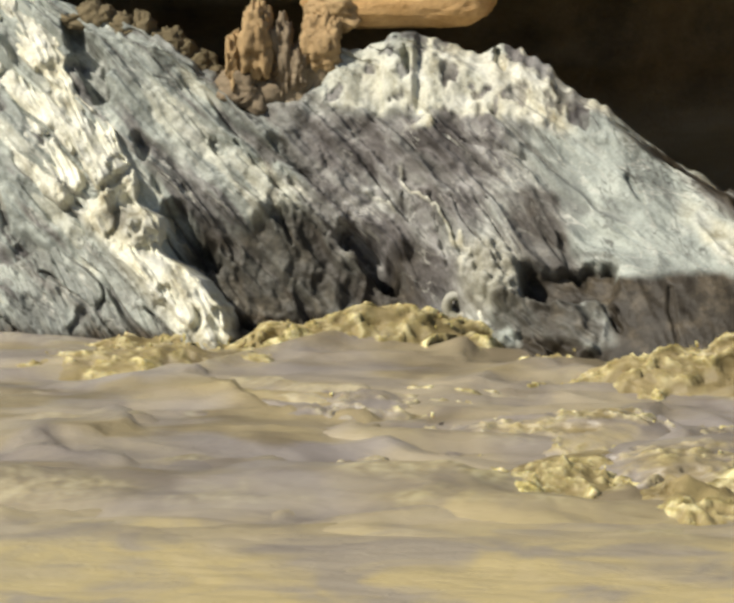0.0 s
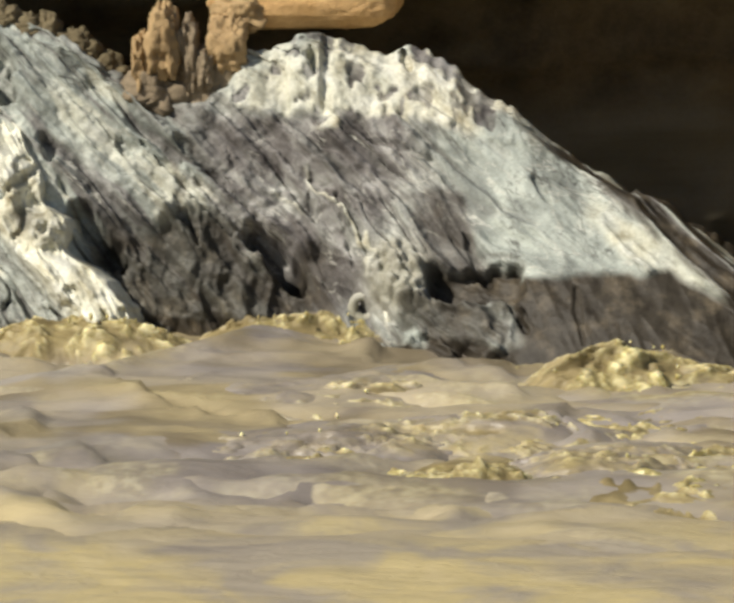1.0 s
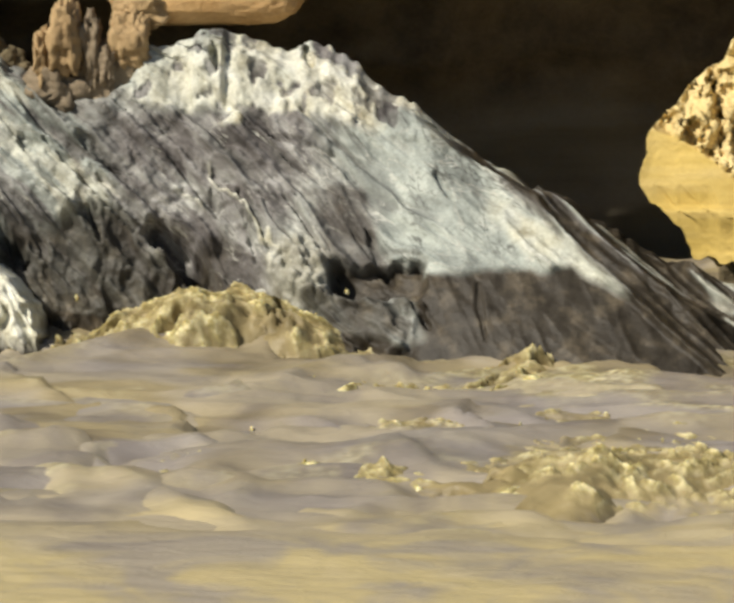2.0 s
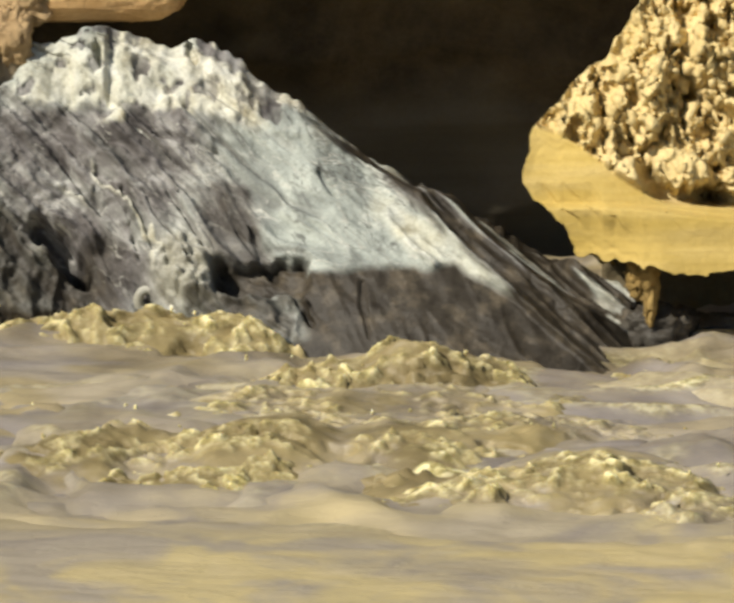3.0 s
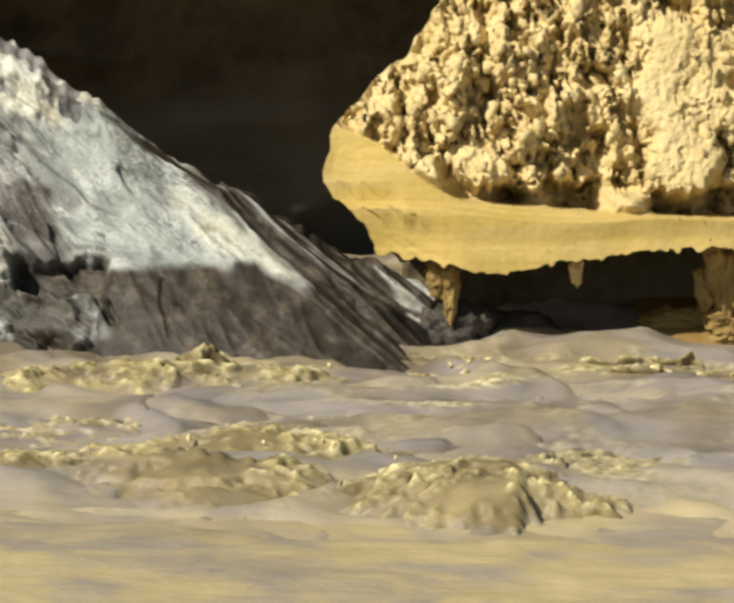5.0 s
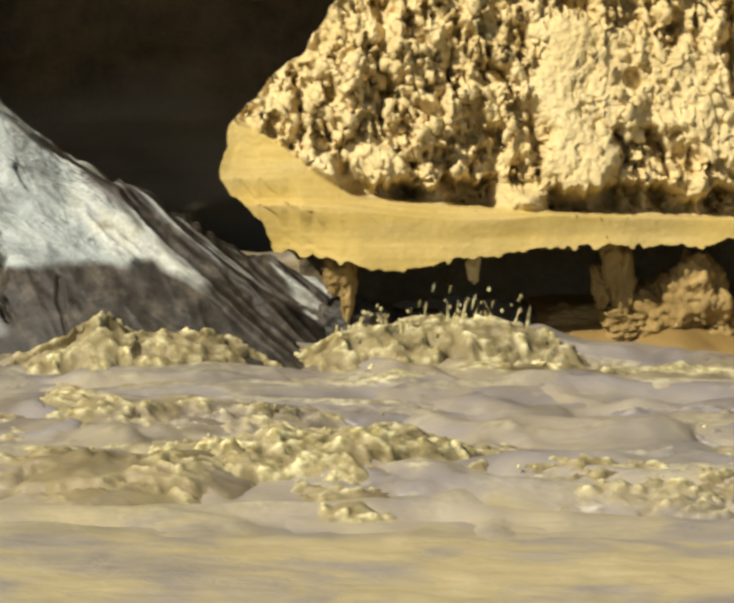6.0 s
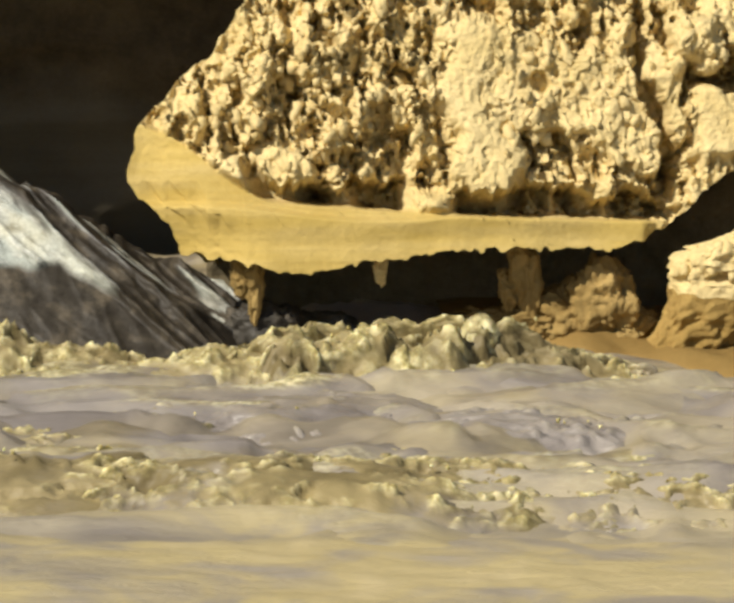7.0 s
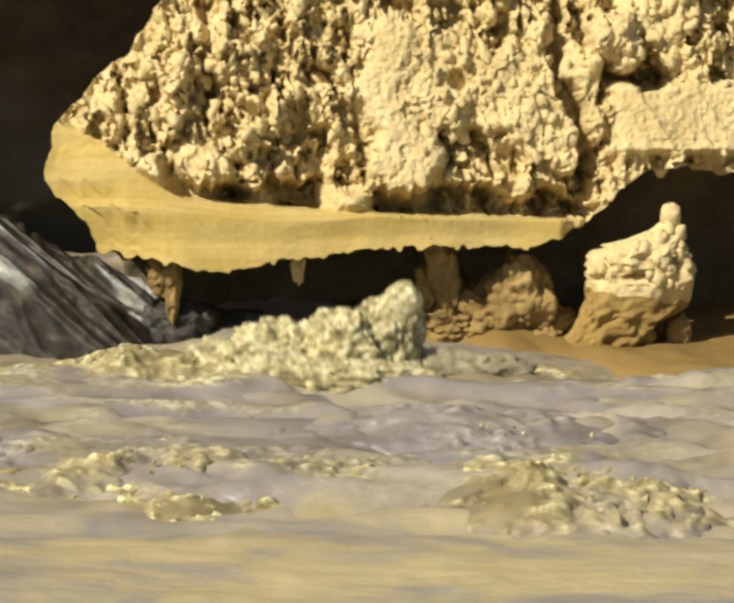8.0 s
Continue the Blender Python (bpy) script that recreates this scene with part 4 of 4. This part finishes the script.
def water_sheet(name, x0, x1, y0, y1, n, m, seed, level, chop, standing):
    X, Y = np.meshgrid(np.linspace(x0, x1, n), np.linspace(y0, y1, m), indexing="ij")
    calm = 0.10 + 0.90 * step(-5.4, -3.7, Y + 0.9 * (fbm(X * 0.6, 7, 0, seed + 39, 2) - 0.5))
    calm = calm * (1 - 0.7 * step(2.5, 3.2, X) * step(-0.8, -0.1, Y)) if standing else calm
    w1 = fbm(X * 0.5, Y * 0.75, 0, seed, 2) - 0.5
    w2 = ridged(X * 0.55 + w1 * 1.5, Y * 1.0 + w1, 0, seed + 3, 2) - 0.4
    w3 = fbm(X * 3.5, Y * 5, 0, seed + 5, 3) - 0.5
    w4 = ridged(X * 1.3 + w1 * 3, Y * 3.2 + w2 * 0.5, 0, seed + 7, 2) - 0.4
    h = 0.9 * w1 + 0.8 * w2 + 0.26 * w4
    h = np.where(h > 0.18, 0.18 + (h - 0.18) * 0.45, h) + 0.10 * w3
    # overlapping tongues of water: a long rise, then a steep drop to the right
    q = 0.5 * X + 0.35 * Y + 1.2 * fbm(X * 0.7, Y * 0.9, 0, seed + 31, 3) + 0.35 * fbm(X * 2.5, Y * 3.5, 0, seed + 33, 3)
    saw = q - np.floor(q)
    tongue = np.where(saw < 0.945, (saw / 0.945) ** 2, (1 - saw) / 0.055) * step(0.44, 0.60, fbm(X * 0.9 + 3, Y * 1.3, 0, seed + 35, 2))
    h = h + (0.27 if standing else 0.15) * tongue
    Z = level + chop * calm * h + 0.022 * (1 - calm) * (ridged(X * 1.6 + w1 * 2, Y * 2.6, 0, seed + 23, 3) - 0.4)
    patchy = step(0.45, 0.6, fbm(X * 1.1, Y * 1.6, 0, seed + 9, 3))
    foam = step(0.15, 0.55, w2 + 0.4 * w4 + 0.7 * w3) * calm * patchy * 0.5
    zone = np.exp(-((Y + 3.6) / 0.55) ** 2) + 0.8 * np.exp(-((Y + 1.0) / 0.6) ** 2)
    zone = zone * (step(-1.4, -0.2, X) if standing else 0.35)
    foam = foam * (0.3 + 0.7 * step(-1.4, -0.2, X) if standing else 0.5)
    foam = np.clip(foam + zone * step(0.52, 0.66, fbm(X * 1.6, Y * 2.4, 0, seed + 17, 4) + 0.15 * w3) * np.clip(0.55 + 1.5 * w3, 0, 1), 0, 1)
    # Ochre in patches, and stronger towards the calm near side.
    ochre_tint = np.clip(0.55 * step(-3.4, -6.0, Y + 0.8 * (fbm(X * 0.9, Y * 1.4, 0, seed + 41, 3) - 0.5)) + 0.6 * step(-4.3, -5.5, Y + 1.6 * (fbm(X * 0.5, Y * 0.8, 0, seed + 37, 3) - 0.5)) * step(0.22, 0.55, fbm(X * 0.8, Y * 1.2, 0, seed + 13, 4)) + step(0.34, 0.64, fbm(X * 0.8, Y * 1.6, 0, seed + 11, 4)) * 0.38 * step(-5.2, -4.6, Y), 0, 1)
    Z = Z + swell(X, Y) if standing else Z - 0.10 * step(-1.5, -0.8, Y) - 0.15 * step(-0.8, -0.1, Y)
    brown = (0.6 if standing else 0.35) * step(0.46, 0.66, fbm(X * 1.1, Y * 1.9, 0, seed + 21, 4)) * calm
    ob = new(name, grid_mesh(name, np.stack([X, Y, Z], -1), WATER, dict(foam=foam, ochre_tint=ochre_tint, brown=brown), True))
    return tagged(ob, "muddy ochre-grey river water in restless waves", "water", kind="structure")


river = water_sheet("water", -9, 9, -9, 3.4, 400, 310, 201, 0.0, 0.23, True)
drift_a = water_sheet("water_drift", -24, 9, -9, 1.2, 560, 160, 231, -0.05, 0.38, False)
drift_b = water_sheet("water_drift", -30, 9, -9, 1.2, 640, 160, 261, -0.06, 0.38, False)
X, Y = np.meshgrid(np.linspace(-40, 40, 60), np.linspace(-60, -8.9, 60), indexing="ij")
tagged(new("water_far", grid_mesh("water_far", np.stack([X, Y, 0.02 * np.sin(X * 3 + Y * 2) - 0.05], -1), WATER, dict(foam=X * 0, ochre_tint=X * 0 + 0.6, brown=X * 0), True)), "muddy river water nearer the far bank", "water", kind="structure")


def crest(x, y, long, high, seed, turn, white, deep):
    """A breaking wave: a broad surge of silty water, steep on the near side, crumpled into froth in patches; its rim dives under the surface. It floats; its origin is at the waterline."""
    long = long * 1.9
    n = int(long / 0.022)
    b = np.concatenate([np.linspace(1.0, 0.30, 20)[:-1], np.linspace(0.30, -0.62, int(46 * deep))])
    A, B = np.meshgrid(np.linspace(-0.5, 0.5, n) * long, b, indexing="ij")
    B = B * deep
    bend = 0.45 * deep * (fbm(A * 1.1 + seed, 5, 0, seed + 2, 3) - 0.5)
    C = B + bend                                  # the ridge line wanders
    C = C / deep
    # each surge climbs slowly along the flow and drops off steeply
    q = 0.8 * A + 0.25 * B + 0.9 * fbm(A * 1.3 + seed, B * 1.5, 0, seed + 24, 3) + 0.37 * seed
    saw = q - np.floor(q)
    surge = np.where(saw < 0.84, saw / 0.84, (1 - saw) / 0.16)
    env = (0.40 + 0.75 * fbm(A * 2.4 + seed * 7, B * 0.8, 0, seed, 3)) * (0.80 + 0.30 * surge) * (0.8 + 0.25 * np.exp(-(A / (0.3 * long)) ** 2))
    ridge = np.where(C > 0, np.exp(-(C / 0.50) ** 2), np.exp(-np.abs(C / (0.30 + 0.45 * high)) ** 1.8))
    second = 0.45 * np.exp(-((C + 0.30) / 0.12) ** 2) * step(0.42, 0.62, vnoise(A * 1.8 + seed, 3, 0, seed + 1))
    H = high * env * (1.05 * ridge + second)
    rim = np.clip(np.abs(A) / (0.5 * long), 0, 1) ** 2.5 * 0.9 * (high + 0.10) + 0.28 * np.clip(np.maximum(C / 0.95, -C / 0.55), 0, 1.3) ** 2
    # warped coordinates, so that the froth is swirled and drawn out along the flow
    u = A + 0.25 * (fbm(A * 3.5, B * 5, 0, seed + 8, 3) - 0.5)
    v = B + 0.18 * (fbm(A * 3.5 + 9, B * 5, 0, seed + 9, 3) - 0.5)
    u, v = u + 0.09 * (fbm(A * 13, B * 16, 0, seed + 15, 3) - 0.5), v + 0.08 * (fbm(A * 13 + 5, B * 16, 0, seed + 16, 3) - 0.5)
    fine = fbm(u * 13, v * 22, 0, seed + 4, 4) - 0.5
    big, tag = lumps(u * 9.5 + seed, v * 11, seed + 3)
    small, tag2 = lumps(u * 17, v * 20, seed + 12)
    bead, tag3 = lumps(u * 36, v * 40, seed + 13)
    big, small = big ** 1.5, small ** 1.4
    knobs = 0.9 * big * (0.25 + 1.0 * tag) + 0.42 * small * (0.2 + tag2) + 0.15 * bead * tag3
    broken = fbm(A * 2.1 + seed * 3, B * 3.0, 0, seed + 14, 3)
    froth = step(0.37, 0.60, broken + white + 0.14 * ridge - 0.05 + 0.30 * fine) * step(0.10, 0.45, ridge + second + 0.4 * fine) * step(0.40, 0.05, C)
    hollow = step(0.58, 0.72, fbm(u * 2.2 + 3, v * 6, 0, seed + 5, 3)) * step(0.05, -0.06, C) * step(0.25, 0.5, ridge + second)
    D = (0.045 + 0.09 * high) * froth * (knobs - 0.30 + 1.7 * fine) + 0.06 * (fbm(u * 3, v * 6, 0, seed + 22, 3) - 0.5) - (0.03 + 0.20 * high) * hollow
    fingers = (0.02 + 0.12 * high) * np.exp(-((C + 0.01) / 0.05) ** 2) * step(0.55, 0.95, vnoise(A * 19 + seed, 2, 0, seed + 7)) * step(0.45, 0.65, vnoise(A * 3 + seed, 7, 0, seed)) * env
    Z = H + 0.75 * D + fingers - rim
    Y = B - (0.6 * D + 0.45 * H * step(-0.18, 0.10, C)) * step(0.6, 0.2, np.abs(B / deep))
    # Brown on the near face; in hollows and froth gaps it is painted shade.
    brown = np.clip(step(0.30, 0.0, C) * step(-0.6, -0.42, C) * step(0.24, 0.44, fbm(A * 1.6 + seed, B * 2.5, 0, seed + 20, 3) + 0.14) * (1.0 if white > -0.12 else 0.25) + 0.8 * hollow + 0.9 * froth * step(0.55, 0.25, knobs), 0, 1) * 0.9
    # Froth paints knob tops pale and leaves hollows dark, following the relief.
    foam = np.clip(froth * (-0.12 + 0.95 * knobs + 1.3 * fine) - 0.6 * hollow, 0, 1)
    ochre_tint = np.clip(step(0.34, 0.56, fbm(A * 1.2 + seed, B * 2.2, 0, seed + 19, 4)) * 0.8, 0, 1)
    # the masks run out before the rim, where the surge sinks into plain water
    spread = step(0.03, 0.13, H + 0.06 * fine) * step(0.5, 0.36, np.abs(A) / long + 0.10 * fine)
    foam, brown, ochre_tint = foam * spread, brown * spread, ochre_tint * spread
    P, k = np.stack([A, Y, Z], -1), 24
    ob = tagged(new("wave_crest"), "breaking crest of muddy ochre froth on the river", "wave", "breaking crests on the river")
    part("swell", grid_mesh("swell", P[:, :k + 1], WATER, dict(foam=foam[:, :k + 1], ochre_tint=ochre_tint[:, :k + 1], brown=brown[:, :k + 1])), ob, "smooth back of the wave")
    foam_part = part("froth", grid_mesh("froth", P[:, k:], WATER, dict(foam=foam[:, k:], ochre_tint=ochre_tint[:, k:], brown=brown[:, k:])), ob, "ragged ochre froth")
    rng = random.Random(seed)
    for i in range(5):
        r = rng.uniform(0.006, 0.013)
        v, f = blob((rng.gauss(0, 0.2) * long, rng.uniform(-0.2, 0.05), high * rng.uniform(0.45, 0.85)), (r, r, r * rng.uniform(1, 2.2)), seed * 9 + i, 0.3, 2, 0, 6, 8)
        part("droplet", mesh_from("droplet", v, f, WATER, dict(foam=np.ones(len(v)), ochre_tint=np.ones(len(v)))),foam_part)
    ob.matrix_basis = pose(x, y, 0, 0, 0, turn)
    return ob, x, y, turn, high


# crests: x, y, length, height, seed, turn, share of froth, and when each stands high (from, to, strength)
BACK_LINE = [
    (-2.40, 0.00, 1.3, 0.28, 54, 0, 0.14, ((0.0, 0.35, 1.0),)), (-2.25, 0.35, 1.0, 0.28, 32, 0, -0.04, ((0.4, 0.9, 1.0),)), (-3.60, 0.15, 0.9, 0.24, 2, 0, 0.0, ((0.0, 0.3, 0.5), (0.8, 1.5, 1.0))),
    (-3.90, -0.45, 1.3, 0.17, 3, 0, 0.05, ((0.0, 0.5, 1.0),)), (-0.30, -1.20, 1.1, 0.36, 5, -5, 0.12, ((0.0, 0.6, 1.0),)), (-0.15, -1.30, 1.2, 0.24, 6, 5, 0.10, ((0.5, 1.4, 1.0), (2.2, 2.7, 1.15))),
    (-2.10, 0.10, 1.4, 0.40, 52, -4, 0.03, ((1.9, 2.65, 1.0),)), (-1.90, 0.00, 1.4, 0.31, 34, -6, 0.0, ((2.75, 3.15, 1.0),)), (-0.45, -1.40, 1.2, 0.33, 35, -5, 0.05, ((2.8, 3.3, 1.0),)),
    (-1.20, -1.10, 1.6, 0.28, 36, -8, 0.02, ((3.4, 4.2, 1.0),)), (-0.80, -1.30, 1.8, 0.14, 7, 0, 0.05, ((4.2, 5.2, 1.0),)), (1.60, -0.90, 0.9, 0.28, 53, 0, 0.2, ((3.35, 3.75, 1.0),)),
    (1.90, -0.20, 0.9, 0.21, 9, 4, 0.12, ((3.9, 4.4, 1.0), (5.4, 6.2, 1.1))), (1.65, -0.60, 1.2, 0.24, 10, 4, 0.15, ((5.5, 6.3, 1.0),)), (2.30, -1.00, 1.4, 0.29, 11, -4, 0.13, ((6.35, 6.75, 1.0),)),
    (0.00, -0.75, 1.1, 0.21, 12, 0, 0.06, ((5.4, 6.9, 1.0),)), (2.10, -0.90, 1.8, 0.36, 37, 3, 0.16, ((6.8, 7.15, 1.0),)), (2.10, -0.60, 1.9, 0.34, 51, 4, 0.15, ((7.3, 7.6, 1.0),)),
    (1.20, -0.90, 1.2, 0.21, 39, 0, 0.10, ((7.0, 8.0, 0.9),))]
FRONT_LINE = [
    (-0.45, -3.35, 0.8, 0.10, 13, 0, 0.08, ((0.0, 0.6, 1.0), (0.9, 1.5, 0.8))), (-2.05, -2.70, 1.0, 0.10, 20, 3, -0.05, ((0.5, 1.5, 1.0),)), (0.35, -3.60, 1.6, 0.24, 50, -8, -0.08, ((2.1, 2.75, 1.0),)),
    (-1.10, -3.10, 2.2, 0.20, 14, -6, -0.115, ((2.2, 4.2, 1.0),)), (0.65, -4.10, 1.5, 0.18, 16, -10, 0.10, ((2.8, 3.4, 1.0),)), (-0.65, -3.60, 2.4, 0.22, 17, -4, 0.02, ((3.25, 3.8, 1.0),)),
    (1.25, -4.10, 1.2, 0.14, 18, 2, 0.14, ((3.3, 4.3, 1.0),)), (0.10, -3.30, 1.3, 0.18, 19, -6, 0.14, ((3.8, 4.25, 1.0),)), (1.20, -4.00, 0.95, 0.22, 21, -10, 0.08, ((4.35, 5.0, 1.0),)),
    (0.00, -3.35, 1.5, 0.17, 22, -3, -0.11, ((4.35, 5.2, 1.0),)), (0.90, -3.45, 1.4, 0.23, 24, -5, 0.08, ((5.2, 6.2, 1.0),)), (2.15, -4.05, 1.4, 0.15, 25, -6, 0.14, ((5.4, 7.4, 1.0),)), (3.10, -4.15, 1.3, 0.12, 55, 0, 0.14, ((6.0, 8.0, 1.0),)),
    (1.40, -4.10, 1.2, 0.19, 56, -8, 0.08, ((6.35, 6.75, 1.0),)), (1.30, -4.00, 1.8, 0.20, 27, -6, -0.10, ((6.85, 7.2, 1.0),)), (0.90, -3.40, 2.0, 0.10, 28, 2, 0.05, ((7.3, 8.0, 1.0),)),
    (3.20, -4.20, 1.1, 0.14, 45, 3, 0.0, ((7.65, 8.0, 1.0),)), (1.00, -3.90, 1.6, 0.12, 30, -3, 0.12, ((7.75, 8.0, 1.0),)), (-2.20, -1.60, 1.6, 0.09, 40, -8, -0.15, ((0.0, 1.5, 1.0),)),
    (-0.90, -2.20, 2.2, 0.12, 46, -6, -0.02, ((2.3, 4.1, 1.0),)), (-0.30, -2.60, 2.0, 0.11, 47, -10, 0.03, ((2.9, 3.8, 1.0),)), (0.10, -2.20, 1.5, 0.12, 48, -8, -0.08, ((5.4, 6.2, 1.0),)), (-0.20, -3.60, 1.6, 0.14, 49, -4, -0.115, ((4.6, 7.2, 1.0),)),
    (-0.90, -2.30, 1.5, 0.12, 41, -10, -0.15, ((0.0, 1.5, 0.8), (2.2, 3.5, 0.6))), (3.00, -2.60, 1.5, 0.07, 42, -10, -0.15, ((5.5, 8.0, 1.0),)), (0.90, -2.30, 1.6, 0.08, 43, -8, -0.13, ((3.5, 7.0, 0.9),))]
CRESTS = [(*crest(*row[:7], 1.1), row[7]) for row in BACK_LINE] + [(*crest(*row[:7], 1.7), row[7]) for row in FRONT_LINE]

# ---------------------------------------------------------------- what moves
def spout():
    """A thick gout of muddy water thrown up beside the bank."""
    ob = tagged(new("water_spout"), "thick gout of muddy water thrown up by a wave", "wave")
    wet = dict(foam=0.72, ochre_tint=0.5, brown=0.2)
    boulder("column", (-0.06, 0, 0.14), (0.22, 0.16, 0.26), 71, WATER, ob, 0.5, 4, 0.95, "", wet, 70, 90)
    boulder("head", (0.03, -0.02, 0.40), (0.12, 0.10, 0.12), 72, WATER, ob, 0.3, 3, 0.95, "", dict(foam=0.72, ochre_tint=0.5, brown=0.2), 40, 50)
    boulder("shoulder", (-0.30, -0.05, 0.08), (0.28, 0.20, 0.24), 73, WATER, ob, 0.6, 4.5, 0.95, "", dict(foam=0.72, ochre_tint=0.5, brown=0.2), 80, 100)
    boulder("shoulder", (-0.66, -0.05, -0.03), (0.30, 0.20, 0.23), 75, WATER, ob, 0.6, 4.5, 0.95, "", dict(foam=0.72, ochre_tint=0.5, brown=0.2), 80, 100)
    boulder("shoulder", (-0.95, -0.05, -0.10), (0.24, 0.20, 0.18), 76, WATER, ob, 0.6, 4.5, 0.95, "", dict(foam=0.72, ochre_tint=0.5, brown=0.2), 70, 90)
    boulder("shoulder", (0.34, 0.04, -0.06), (0.50, 0.16, 0.17), 74, WATER, ob, 0.55, 4.5, 0.95, "", dict(foam=0.25, ochre_tint=0.3, brown=0.4), 60, 80)
    boulder("apron", (-0.30, -0.35, -0.08), (0.62, 0.30, 0.17), 77, WATER, ob, 0.6, 7, 0.95, "", dict(foam=0.72, ochre_tint=0.5, brown=0.2), 90, 140)
    return ob


gout = spout()


def spray(x, y, high, count, seed):
    """Thin jets of muddy water flung up from a crest."""
    rng = random.Random(seed)
    ob = tagged(new("spray"), "thin jets of muddy water flung from a crest", "spray", "jets of spray over the river")
    for i in range(count):
        h, r, dx, lean = high * rng.uniform(0.3, 1.0), rng.uniform(0.006, 0.015), rng.gauss(0, 0.17), rng.uniform(-0.3, 0.2)
        v, f = blob((0, 0, 0), (r, r, h * 0.5), seed * 20 + i, 0.25, 2, 0, 14, 8)
        t = v[:, 2] / h + 0.5
        v[:, :2] *= (1.25 - 0.8 * t + 0.25 * np.exp(-((t - 0.93) / 0.08) ** 2) + 0.5 * vnoise(t * 6, i, 0, seed))[:, None]
        v = v + np.stack([lean * h * t * t, 0 * t, 0 * t], -1) + (dx, rng.uniform(-0.05, 0.05), h * 0.5)
        jet = part("jet", mesh_from("jet", v, f, WATER, dict(foam=np.full(len(v), 0.9), ochre_tint=np.ones(len(v)), brown=np.zeros(len(v)))), ob)
        for k in range(2):
            r2 = rng.uniform(0.006, 0.012)
            v, f = blob((dx + lean * h + rng.gauss(0, 0.05), 0, h * rng.uniform(0.9, 1.3)), (r2, r2, r2 * 1.3), seed * 31 + i * 2 + k, 0.2, 2, 0, 6, 8)
            part("droplet", mesh_from("droplet", v, f, WATER, dict(foam=np.ones(len(v)), ochre_tint=np.ones(len(v)), brown=np.zeros(len(v)))), jet)
    return ob, x, y, high


# jets: place, height, number, seed and the moments at which they stand highest
JETS = [(-0.20, -1.20, 0.22, 5, 1, (1.0,)), (1.85, -0.35, 0.34, 7, 2, (3.25, 4.0, 5.9)), (1.30, -0.55, 0.22, 7, 3, (6.05, 6.8)), (0.72, -0.70, 0.34, 5, 4, (7.45,)), (2.20, -0.50, 0.32, 6, 5, (6.0, 7.75)),
        (1.60, -0.50, 0.25, 8, 6, (3.4, 5.95)), (2.45, -0.50, 0.40, 6, 7, (4.7, 7.35)), (-0.35, -1.25, 0.20, 6, 8, (0.4, 2.4))]
SPRAYS = [(*spray(*row[:5]), row[5]) for row in JETS]


def motions():
    ts = [i * 0.5 for i in range(17)]
    walk(drift_a, [(t, pose(1.4 * t, 0, 0.02 * math.sin(t * 2.1))) for t in ts])
    walk(drift_b, [(t, pose(2.3 * t, 0, 0.02 * math.sin(t * 2.9 + 1))) for t in ts])
    walk(gout, [(t, pose(2.47 + dx, -0.95, z, 0, tip, 0)) for t, dx, z, tip in (
        (0.0, 0, -0.75, 0), (5.0, 0, -0.75, 0), (6.75, 0, -0.7, 0), (6.9, -0.02, -0.35, 2), (7.0, -0.02, -0.16, 4), (7.1, -0.02, -0.08, 5), (7.2, 0, 0.0, 8), (7.3, 0.03, -0.15, 10), (7.5, 0.0, -0.26, 4), (7.7, -0.04, -0.40, 0), (7.85, -0.02, -0.18, 3), (8.0, 0.0, 0.03, 5))])
    for ob, x, y, high, peaks in SPRAYS:
        rows = [(0.0, -1.6)] + [(t + dt, z) for t in peaks for dt, z in ((-0.25, -1.6), (-0.1, -0.35), (0.0, 0.0), (0.1, -0.25), (0.25, -1.6)) if t + dt < 8] + [(8.0, -1.6)]
        walk(ob, [(t, pose(x + 0.04 * math.sin(5 * t), y, z * high + 0.06)) for t, z in rows])
    for i, (ob, x, y, turn, high, stands) in enumerate(CRESTS):
        rng = random.Random(i + 5)
        rows = []
        for k in range(41):
            t = k * 0.2
            rise = max([0.12] + [w * float(step(t0 - 0.3, t0, t) * step(t1 + 0.3, t1, t)) for t0, t1, w in stands])
            lift = high * (-0.97 + rise * rng.uniform(0.92, 1.08))
            rows.append((t, pose(x + rng.uniform(-0.06, 0.06), y + rng.uniform(-0.05, 0.05), lift, rng.uniform(-5, 5), rng.uniform(-4, 4), turn + rng.uniform(-5, 5))))
        walk(ob, rows)


motions()
